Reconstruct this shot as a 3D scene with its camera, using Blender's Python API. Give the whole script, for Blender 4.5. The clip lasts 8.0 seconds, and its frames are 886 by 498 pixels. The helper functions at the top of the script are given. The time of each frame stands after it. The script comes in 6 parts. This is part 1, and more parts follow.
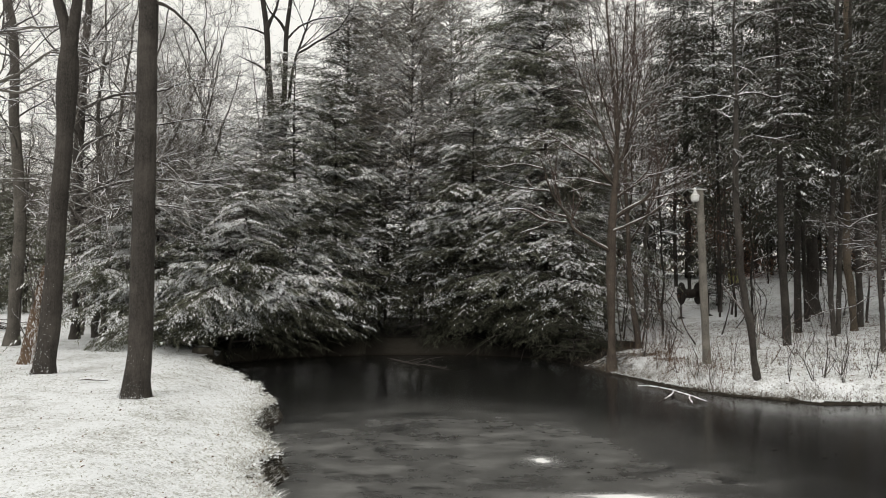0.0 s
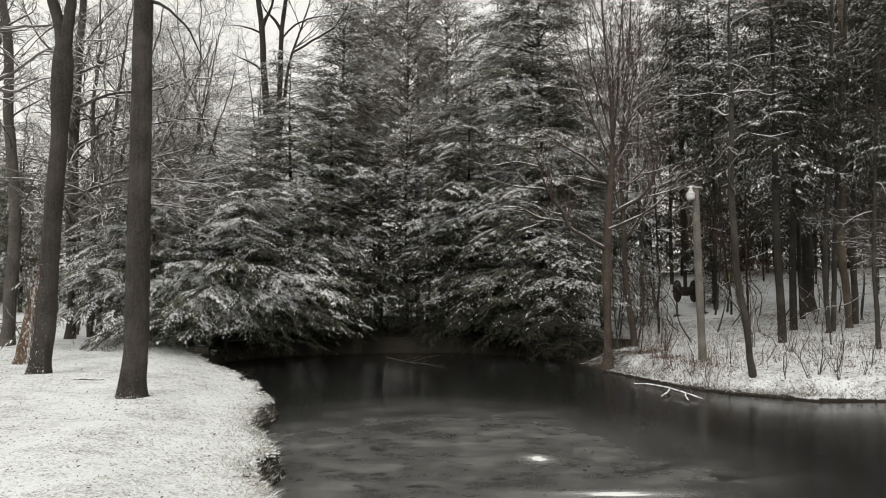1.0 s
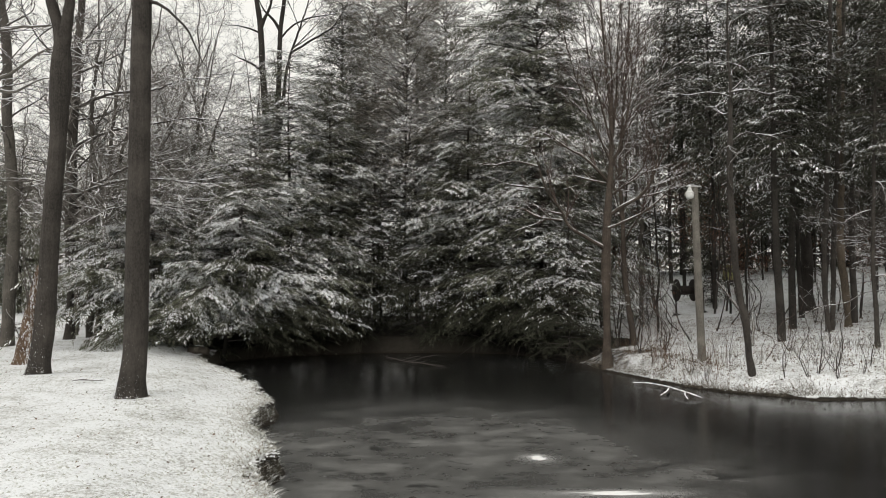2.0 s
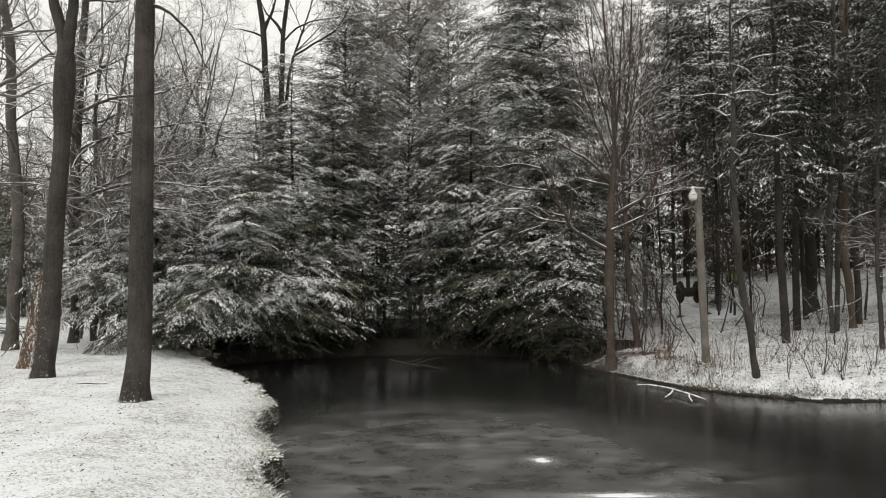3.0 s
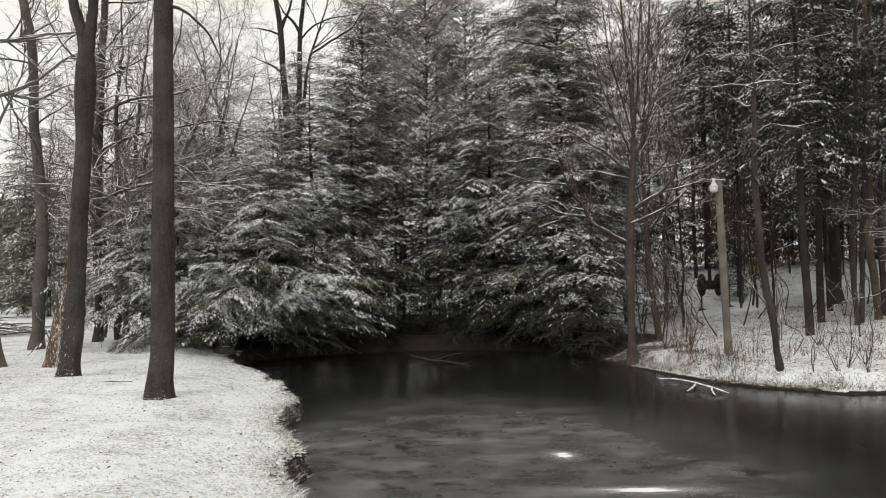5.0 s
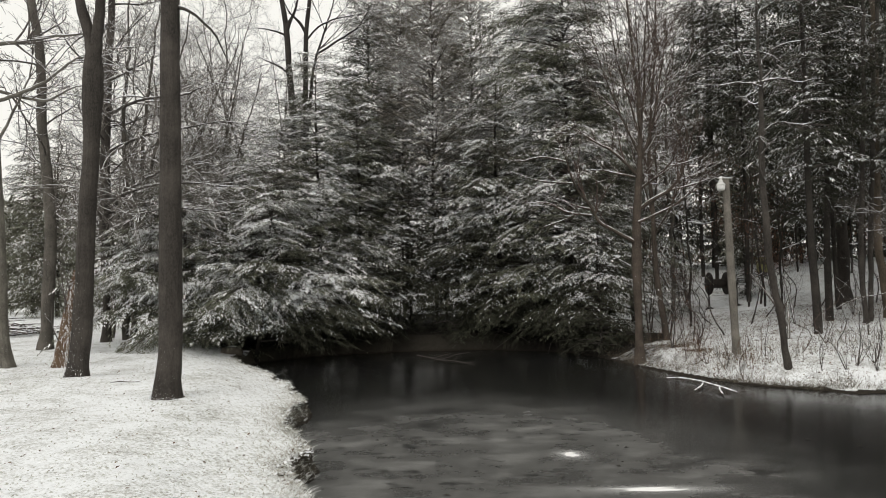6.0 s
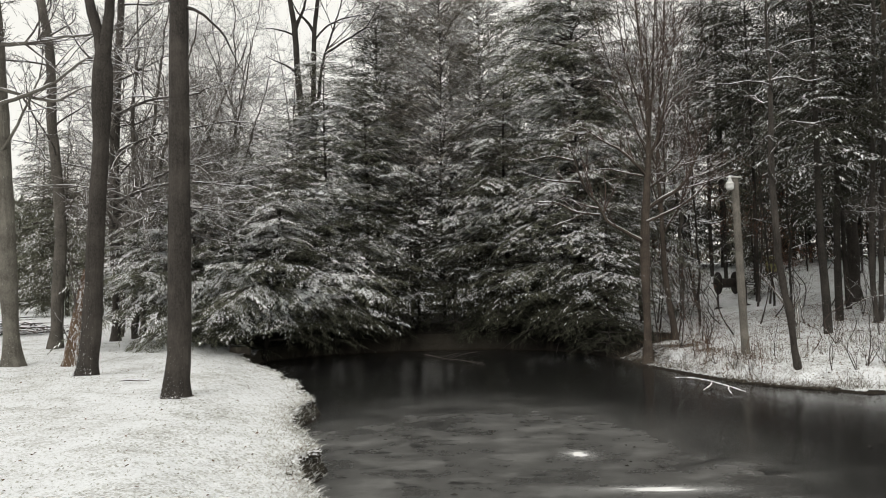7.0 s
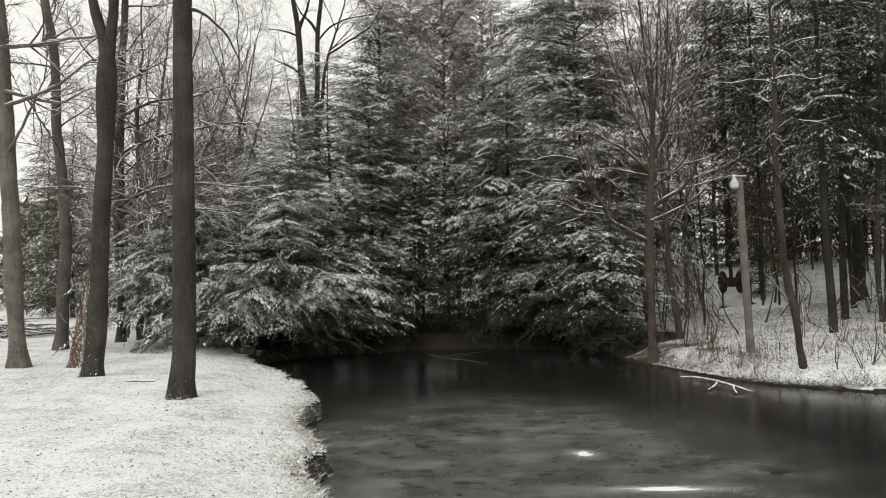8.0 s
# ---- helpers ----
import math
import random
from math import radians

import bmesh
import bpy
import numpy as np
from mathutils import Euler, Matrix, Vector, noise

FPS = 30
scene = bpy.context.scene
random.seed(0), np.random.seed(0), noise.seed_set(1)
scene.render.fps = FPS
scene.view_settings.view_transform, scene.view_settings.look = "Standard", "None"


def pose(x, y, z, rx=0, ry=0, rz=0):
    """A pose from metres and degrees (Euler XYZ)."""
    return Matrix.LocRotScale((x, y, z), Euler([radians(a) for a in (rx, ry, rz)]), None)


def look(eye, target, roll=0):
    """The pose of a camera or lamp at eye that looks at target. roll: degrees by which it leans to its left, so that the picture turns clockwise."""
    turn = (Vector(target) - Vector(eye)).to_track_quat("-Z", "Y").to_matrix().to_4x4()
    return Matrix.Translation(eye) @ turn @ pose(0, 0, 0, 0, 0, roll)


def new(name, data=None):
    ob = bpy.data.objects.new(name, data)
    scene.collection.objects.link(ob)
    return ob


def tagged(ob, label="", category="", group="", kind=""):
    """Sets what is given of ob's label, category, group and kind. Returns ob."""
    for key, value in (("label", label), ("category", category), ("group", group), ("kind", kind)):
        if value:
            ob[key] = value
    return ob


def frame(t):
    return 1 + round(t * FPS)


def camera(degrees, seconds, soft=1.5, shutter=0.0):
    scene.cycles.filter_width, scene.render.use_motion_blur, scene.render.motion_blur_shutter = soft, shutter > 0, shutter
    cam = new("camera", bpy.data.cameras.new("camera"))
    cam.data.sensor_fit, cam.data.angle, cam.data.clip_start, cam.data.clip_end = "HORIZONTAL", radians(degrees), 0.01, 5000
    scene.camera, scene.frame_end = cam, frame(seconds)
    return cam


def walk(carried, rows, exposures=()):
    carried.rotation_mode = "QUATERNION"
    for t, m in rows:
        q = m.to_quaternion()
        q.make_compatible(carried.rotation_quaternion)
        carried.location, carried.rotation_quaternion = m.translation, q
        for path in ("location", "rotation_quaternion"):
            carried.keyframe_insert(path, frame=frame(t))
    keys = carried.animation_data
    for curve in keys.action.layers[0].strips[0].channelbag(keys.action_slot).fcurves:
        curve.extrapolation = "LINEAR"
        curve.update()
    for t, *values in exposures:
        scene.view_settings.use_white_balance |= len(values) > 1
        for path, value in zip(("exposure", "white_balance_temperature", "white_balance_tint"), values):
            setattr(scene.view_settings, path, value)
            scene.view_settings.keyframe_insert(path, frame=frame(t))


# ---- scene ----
cam = camera(60.0, 8.0, soft=1.0)
PATH = [
    (0, pose(0, 0, 2.3, 93.500, 0.000, 0.000)),
    (0.5, pose(0, 0, 2.3, 93.347, 0.029, -0.143)),
    (1, pose(0, 0, 2.3, 93.388, 0.171, -0.281)),
    (1.5, pose(0, 0, 2.3, 93.287, 0.268, -0.384)),
    (3, pose(0, 0, 2.3, 93.546, 0.483, -0.081)),
    (3.5, pose(0, 0, 2.3, 93.543, 0.621, -0.014)),
    (4, pose(0, 0, 2.3, 93.488, 0.803, 0.079)),
    (4.5, pose(0, 0, 2.3, 93.261, 0.959, 0.789)),
    (6, pose(0, 0, 2.3, 93.208, 1.259, 1.883)),
    (6.5, pose(0, 0, 2.3, 93.118, 1.221, 2.148)),
    (7, pose(0, 0, 2.3, 93.179, 1.226, 2.474)),
    (7.5, pose(0, 0, 2.3, 93.218, 1.327, 2.593)),
    (8, pose(0, 0, 2.3, 93.187, 1.420, 2.790)),
]
walk(cam, PATH)
scene.view_settings.exposure = 0.0

# ---------------------------------------------------------------- world and light: overcast snowfall sky
SUN_EL, SUN_ROT = radians(38), radians(200)
world = bpy.data.worlds.new("winter_sky")
scene.world = world
world.use_nodes = True
wn, wl = world.node_tree.nodes, world.node_tree.links
wn.clear()
w_out = wn.new("ShaderNodeOutputWorld")
w_bg = wn.new("ShaderNodeBackground")
w_sky = wn.new("ShaderNodeTexSky")
w_sky.sky_type, w_sky.sun_disc = "NISHITA", False
w_sky.sun_elevation, w_sky.sun_rotation = SUN_EL, SUN_ROT
w_sky.air_density, w_sky.dust_density = 1.0, 4.0
w_hsv = wn.new("ShaderNodeHueSaturation")
w_hsv.inputs["Saturation"].default_value = 0.12
w_mix = wn.new("ShaderNodeMix")
w_mix.data_type = "RGBA"
w_mix.inputs["Factor"].default_value = 0.8
w_mix.inputs["B"].default_value = (10.6, 10.4, 9.7, 1)
w_bg.inputs["Strength"].default_value = 0.105
wl.new(w_sky.outputs["Color"], w_hsv.inputs["Color"])
wl.new(w_hsv.outputs["Color"], w_mix.inputs["A"])
wl.new(w_mix.outputs["Result"], w_bg.inputs["Color"])
wl.new(w_bg.outputs["Background"], w_out.inputs["Surface"])
sun_data = bpy.data.lights.new("sun", "SUN")
sun_data.energy, sun_data.angle, sun_data.color = 1.15, radians(45), (1.0, 0.97, 0.93)
sun = new("sun", sun_data)
sun.matrix_world = look((-9, -25, 21), (0, 0, 0))


# ---------------------------------------------------------------- materials
def material(name, build):
    m = bpy.data.materials.new(name)
    m.use_nodes = True
    n, l = m.node_tree.nodes, m.node_tree.links
    n.clear()
    out = n.new("ShaderNodeOutputMaterial")
    bsdf = n.new("ShaderNodeBsdfPrincipled")
    l.new(bsdf.outputs["BSDF"], out.inputs["Surface"])
    build(n, l, bsdf)
    return m


def coords(n, l, scale=(1, 1, 1)):
    c = n.new("ShaderNodeTexCoord")
    mp = n.new("ShaderNodeMapping")
    mp.inputs["Scale"].default_value = scale
    l.new(c.outputs["Object"], mp.inputs["Vector"])
    return mp.outputs["Vector"]


def noise_tex(n, l, vec, scale, detail=4.0, rough=0.6):
    t = n.new("ShaderNodeTexNoise")
    t.inputs["Scale"].default_value, t.inputs["Detail"].default_value = scale, detail
    t.inputs["Roughness"].default_value = rough
    l.new(vec, t.inputs["Vector"])
    return t.outputs["Fac"]


def ramp(n, l, fac, stops):
    r = n.new("ShaderNodeValToRGB")
    e = r.color_ramp.elements
    while len(e) < len(stops):
        e.new(0.5)
    for k, (p, c) in zip(e, stops):
        k.position = p
        k.color = (*c, 1) if len(c) == 3 else c
    l.new(fac, r.inputs["Fac"])
    return r.outputs["Color"]


def mix(n, l, fac, a, b, mode="MIX"):
    m = n.new("ShaderNodeMix")
    m.data_type, m.blend_type = "RGBA", mode
    for sock, val in (("Factor", fac), ("A", a), ("B", b)):
        if isinstance(val, (int, float)):
            m.inputs[sock].default_value = val
        elif isinstance(val, tuple):
            m.inputs[sock].default_value = (*val, 1)
        else:
            l.new(val, m.inputs[sock])
    return m.outputs["Result"]


def bump(n, l, bsdf, height, strength=0.5, dist=0.02):
    b = n.new("ShaderNodeBump")
    b.inputs["Strength"].default_value, b.inputs["Distance"].default_value = strength, dist
    l.new(height, b.inputs["Height"])
    l.new(b.outputs["Normal"], bsdf.inputs["Normal"])


def bark(name, dark, light, snow_stick=0.0, scale=1.0):
    """Furrowed bark: long vertical ridges, lichen-pale patches, wind-driven snow caught in the furrows."""
    def build(n, l, b):
        v = coords(n, l, (9 * scale, 9 * scale, 1.6 * scale))
        ridges = noise_tex(n, l, v, 2.2, 6, 0.65)
        fine = noise_tex(n, l, coords(n, l, (1, 1, 0.6)), 38 * scale, 4)
        patch = noise_tex(n, l, coords(n, l), 1.7, 3)
        col = ramp(n, l, ridges, [(0.3, dark), (0.7, light)])
        col = mix(n, l, 0.55, col, ramp(n, l, fine, [(0.3, tuple(c * 0.55 for c in dark)), (0.75, tuple(min(1, c * 1.25) for c in light))]))
        col = mix(n, l, ramp(n, l, patch, [(0.45, (0, 0, 0)), (0.72, (0.6, 0.6, 0.6))]), col, tuple(c * 1.5 for c in light))
        if snow_stick:
            spots = noise_tex(n, l, coords(n, l, (1, 1, 0.45)), 24, 5, 0.7)
            col = mix(n, l, ramp(n, l, spots, [(0.70 - snow_stick, (0, 0, 0)), (0.74 - snow_stick, (1, 1, 1))]), col, (0.75, 0.76, 0.78))
        l.new(col, b.inputs["Base Color"])
        b.inputs["Roughness"].default_value = 0.9
        b.inputs["Specular IOR Level"].default_value = 0.2
        bump(n, l, b, mix(n, l, 0.35, ridges, fine), 1.0, 0.06)
    return material(name, build)


def plain(name, a, b_col, scale=8.0, rough=0.8, metal=0.0, relief=0.3):
    def build(n, l, b):
        v = coords(n, l)
        f = noise_tex(n, l, v, scale, 5)
        g = noise_tex(n, l, v, scale * 7, 3)
        col = mix(n, l, 0.35, ramp(n, l, f, [(0.3, a), (0.7, b_col)]), ramp(n, l, g, [(0.3, a), (0.7, b_col)]))
        l.new(col, b.inputs["Base Color"])
        b.inputs["Roughness"].default_value, b.inputs["Metallic"].default_value = rough, metal
        b.inputs["Specular IOR Level"].default_value = 0.3
        bump(n, l, b, g, relief, 0.01)
    return material(name, build)


def island(name, stops, rough=0.7, frost=False):
    """Foliage: every small piece takes its own tone, or the tone of the frosted spray that it belongs to."""
    def build(n, l, b):
        if frost:
            g = n.new("ShaderNodeAttribute")
            g.attribute_name = "frost"
            own = g.outputs["Fac"]
        else:
            own = n.new("ShaderNodeNewGeometry").outputs["Random Per Island"]
        big = noise_tex(n, l, coords(n, l), 0.8, 2)
        col = ramp(n, l, own, stops)
        col = mix(n, l, 0.2 if frost else 0.35, col, ramp(n, l, big, [(0.35, stops[0][1]), (0.65, stops[len(stops) // 2][1])]))
        l.new(col, b.inputs["Base Color"])
        b.inputs["Roughness"].default_value = rough
        b.inputs["Specular IOR Level"].default_value = 0.2
    return material(name, build)


def build_ground(n, l, b):
    v = coords(n, l)
    drift = noise_tex(n, l, v, 1.15, 5)
    tuft = noise_tex(n, l, v, 7.0, 6, 0.7)
    fine = noise_tex(n, l, v, 26.0, 6, 0.75)
    thin = mix(n, l, 0.5, drift, tuft)
    thin = mix(n, l, 0.5, thin, fine)
    snow = ramp(n, l, fine, [(0.3, (0.76, 0.78, 0.80)), (0.7, (0.88, 0.895, 0.905))])
    grass = ramp(n, l, tuft, [(0.3, (0.13, 0.125, 0.09)), (0.7, (0.34, 0.32, 0.26))])
    col = mix(n, l, ramp(n, l, thin, [(0.41, (0.75, 0.75, 0.75)), (0.512, (0, 0, 0))]), snow, grass)
    # bare, wet soil below the lip of the bank
    sep = n.new("ShaderNodeSeparateXYZ")
    l.new(v, sep.inputs["Vector"])
    edge = n.new("ShaderNodeMath")
    edge.operation = "MULTIPLY_ADD"
    edge.inputs[1].default_value, edge.inputs[2].default_value = 0.19, -0.045
    l.new(tuft, edge.inputs[0])
    below = n.new("ShaderNodeMath")
    below.operation = "LESS_THAN"
    l.new(sep.outputs["Z"], below.inputs[0])
    l.new(edge.outputs[0], below.inputs[1])
    soil = ramp(n, l, fine, [(0.3, (0.010, 0.008, 0.006)), (0.7, (0.04, 0.032, 0.024))])
    # brown needle duff bare of snow round hemlock trunks, blackened to paint cove shade
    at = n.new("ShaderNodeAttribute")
    at.attribute_name = "duff_shade"
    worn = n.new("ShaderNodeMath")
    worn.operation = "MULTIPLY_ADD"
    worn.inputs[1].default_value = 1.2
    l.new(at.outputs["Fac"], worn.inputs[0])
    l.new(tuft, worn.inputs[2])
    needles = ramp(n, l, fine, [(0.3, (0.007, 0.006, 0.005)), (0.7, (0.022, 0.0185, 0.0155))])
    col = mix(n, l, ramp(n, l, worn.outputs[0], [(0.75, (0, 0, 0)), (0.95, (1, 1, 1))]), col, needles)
    # Steep faces and tussock undersides take soil tones, painting the undercut's shade too.
    steep = n.new("ShaderNodeNewGeometry")
    nz = n.new("ShaderNodeSeparateXYZ")
    l.new(steep.outputs["True Normal"], nz.inputs["Vector"])
    face = n.new("ShaderNodeMapRange")
    face.inputs["From Min"].default_value, face.inputs["From Max"].default_value = 0.86, 0.6
    l.new(nz.outputs["Z"], face.inputs["Value"])
    col = mix(n, l, face.outputs["Result"], col, mix(n, l, 0.14, soil, grass))
    l.new(mix(n, l, below.outputs[0], col, soil), b.inputs["Base Color"])
    b.inputs["Roughness"].default_value = 0.85
    b.inputs["Specular IOR Level"].default_value = 0.15
    bump(n, l, b, mix(n, l, 0.5, tuft, fine), 0.6, 0.06)


def build_ice(n, l, b):
    v = coords(n, l)
    wide = noise_tex(n, l, v, 0.22, 3, 0.5)
    cloud = noise_tex(n, l, coords(n, l, (0.8, 1.0, 1)), 1.3, 7, 0.66)
    blot = noise_tex(n, l, coords(n, l, (0.8, 1.1, 1)), 2.3, 3, 0.55)
    grain = noise_tex(n, l, v, 30, 3, 0.6)
    # thin grey ice lies over the middle of the pond; the cove and the margins are open dark water
    off = n.new("ShaderNodeVectorMath")
    off.operation = "SUBTRACT"
    off.inputs[1].default_value = (0.0, 9.5, 0)
    l.new(v, off.inputs[0])
    sc = n.new("ShaderNodeVectorMath")
    sc.operation = "MULTIPLY"
    sc.inputs[1].default_value = (1 / 5.2, 1 / 8.6, 0)
    l.new(off.outputs[0], sc.inputs[0])
    ln = n.new("ShaderNodeVectorMath")
    ln.operation = "LENGTH"
    l.new(sc.outputs[0], ln.inputs[0])
    near = n.new("ShaderNodeMapRange")
    near.interpolation_type = "SMOOTHSTEP"
    near.inputs["From Min"].default_value, near.inputs["From Max"].default_value = 1.06, 0.42
    l.new(ln.outputs["Value"], near.inputs["Value"])
    milky = mix(n, l, 0.6, wide, cloud)
    ice = ramp(n, l, milky, [(0.36, (0.035, 0.035, 0.034)), (0.5, (0.105, 0.104, 0.10)), (0.64, (0.24, 0.238, 0.23))])
    ice = mix(n, l, ramp(n, l, blot, [(0.33, (0.8, 0.8, 0.8)), (0.385, (0, 0, 0))]), ice, (0.02, 0.02, 0.02))
    ice = mix(n, l, 0.25, ice, mix(n, l, 1.0, ice, ramp(n, l, grain, [(0.3, (0.4,) * 3), (0.7, (1.0,) * 3)]), "MULTIPLY"))
    l.new(mix(n, l, near.outputs["Result"], (0.010, 0.010, 0.010), ice), b.inputs["Base Color"])
    l.new(mix(n, l, near.outputs["Result"], (0.17,) * 3, ramp(n, l, milky, [(0.3, (0.22,) * 3), (0.7, (0.36,) * 3)])), b.inputs["Roughness"])
    b.inputs["IOR"].default_value = 1.31
    bump(n, l, b, cloud, 0.03, 0.04)


def build_glint(n, l, b):
    """A glint and its soft glow painted white, fading to nothing at its rim."""
    g = n.new("ShaderNodeTexGradient")
    g.gradient_type = "SPHERICAL"
    l.new(coords(n, l), g.inputs["Vector"])
    f = noise_tex(n, l, coords(n, l), 3.0, 4)
    a = n.new("ShaderNodeMath")
    a.operation = "MULTIPLY_ADD"
    a.inputs[1].default_value, a.inputs[2].default_value = 0.5, -0.26
    l.new(f, a.inputs[0])
    c = n.new("ShaderNodeMath")
    l.new(g.outputs["Fac"], c.inputs[0])
    l.new(a.outputs[0], c.inputs[1])
    l.new(ramp(n, l, c.outputs[0], [(0.0, (0, 0, 0)), (0.3, (0.04,) * 3), (0.6, (0.16,) * 3), (0.72, (0.35,) * 3), (0.78, (0.95,) * 3), (0.84, (1, 1, 1))]), b.inputs["Alpha"])
    b.inputs["Base Color"].default_value = (0.93, 0.93, 0.92, 1)
    b.inputs["Roughness"].default_value = 0.4


M_GROUND = material("snowy_ground", build_ground)
M_ICE = material("pond_ice", build_ice)
M_GLINT = material("painted_glint", build_glint)
M_SNOW = plain("snow", (0.80, 0.81, 0.83), (0.9, 0.905, 0.915), 20, 0.8, 0, 0.4)
M_BARK = bark("bark_grey_brown", (0.022, 0.0195, 0.017), (0.064, 0.056, 0.049), 0.0)
M_BARK_BROWN = bark("bark_red_brown", (0.03, 0.0245, 0.0195), (0.088, 0.07, 0.057), 0.02)
M_BARK_TAN = bark("bark_tan", (0.042, 0.035, 0.026), (0.125, 0.10, 0.075), 0.0)
# Darker copy of the grey-brown bark, canopy shade put into its colour.
M_BARK_FAR = bark("bark_dark", (0.015, 0.0132, 0.0117), (0.042, 0.037, 0.032), 0.0)
M_TWIG = plain("twig_bark", (0.055, 0.048, 0.043), (0.14, 0.122, 0.112), 6, 0.9)
M_TWIG_DARK = plain("dark_twig_bark", (0.028, 0.024, 0.021), (0.075, 0.064, 0.057), 6, 0.9)
M_TWIG_RED = plain("reddish_twig_bark", (0.045, 0.032, 0.026), (0.11, 0.08, 0.068), 6, 0.9)
# Snow frost on the needles, with falling-snow haze mixed into the tones.
M_HEMLOCK = island("frosted_hazed_hemlock_needles", [(0.0, (0.067, 0.069, 0.046)), (0.4, (0.138, 0.14, 0.10)), (0.75, (0.253, 0.253, 0.208)), (1.0, (0.46, 0.458, 0.415))], frost=True)
# Less frosted, much darker copy with woodland shade put into its tone.
M_SHADED = island("hemlock_needles", [(0.0, (0.0205, 0.0215, 0.0135)), (0.4, (0.0395, 0.04, 0.0265)), (0.75, (0.079, 0.078, 0.057)), (1.0, (0.18, 0.178, 0.152))], frost=True)
# Dusted copy a grade darker, shade between the boughs put into its tone.
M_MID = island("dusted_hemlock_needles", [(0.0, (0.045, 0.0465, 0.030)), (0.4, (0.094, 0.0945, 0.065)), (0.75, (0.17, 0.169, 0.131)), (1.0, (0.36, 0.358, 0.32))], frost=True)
# Brown needles lightened so that falling-snow haze sits in their colour.
M_DRY = island("dry_brown_hazed_needles", [(0.0, (0.16, 0.145, 0.118)), (0.5, (0.34, 0.312, 0.265)), (0.8, (0.45, 0.42, 0.37)), (1.0, (0.6, 0.585, 0.545))], frost=True)
M_BARK_PALE = bark("bark_pale_grey", (0.065, 0.06, 0.05), (0.17, 0.158, 0.135), 0.03)
M_BARK_MID = bark("bark_mid_grey", (0.038, 0.034, 0.029), (0.105, 0.095, 0.082), 0.02)
M_TWIG_PALE = plain("pale_twig_bark", (0.085, 0.077, 0.069), (0.20, 0.182, 0.165), 6, 0.9)
M_POLE = bark("weathered_pole_wood", (0.095, 0.087, 0.075), (0.21, 0.193, 0.168), 0.0, 1.6)
M_SPLIT = bark("splintered_wood", (0.04, 0.028, 0.019), (0.15, 0.10, 0.066), 0.15, 1.2)
M_RUST = plain("dark_rusted_steel", (0.012, 0.010, 0.009), (0.035, 0.027, 0.022), 9, 0.7, 0.2)
M_LAMP = plain("grey_painted_metal", (0.5, 0.5, 0.48), (0.68, 0.68, 0.66), 12, 0.5, 0.1, 0.1)
M_BOX = plain("faded_olive_paint", (0.20, 0.205, 0.075), (0.32, 0.32, 0.13), 7, 0.75)
M_STONE = plain("field_stone", (0.05, 0.043, 0.035), (0.13, 0.112, 0.09), 5, 0.9)
M_LEAF = island("dead_leaves", [(0.0, (0.05, 0.03, 0.018)), (0.5, (0.12, 0.07, 0.04)), (1.0, (0.2, 0.13, 0.08))], 0.8)
M_WEED = island("dead_weed_stalks", [(0.0, (0.06, 0.05, 0.038)), (0.5, (0.13, 0.112, 0.085)), (1.0, (0.3, 0.275, 0.23))], 0.8)
M_TUFT = island("snowed_grass_tuft", [(0.0, (0.24, 0.245, 0.19)), (0.3, (0.46, 0.47, 0.42)), (0.5, (0.78, 0.79, 0.79)), (1.0, (0.88, 0.89, 0.90))], 0.85)
M_RUSTY = island("rusty_beech_leaves", [(0.0, (0.09, 0.045, 0.03)), (0.5, (0.17, 0.085, 0.055)), (1.0, (0.26, 0.15, 0.10))], 0.8)
M_GRASS = island("frosted_dead_grass", [(0.0, (0.17, 0.155, 0.115)), (0.5, (0.36, 0.34, 0.29)), (1.0, (0.68, 0.67, 0.64))], 0.8)


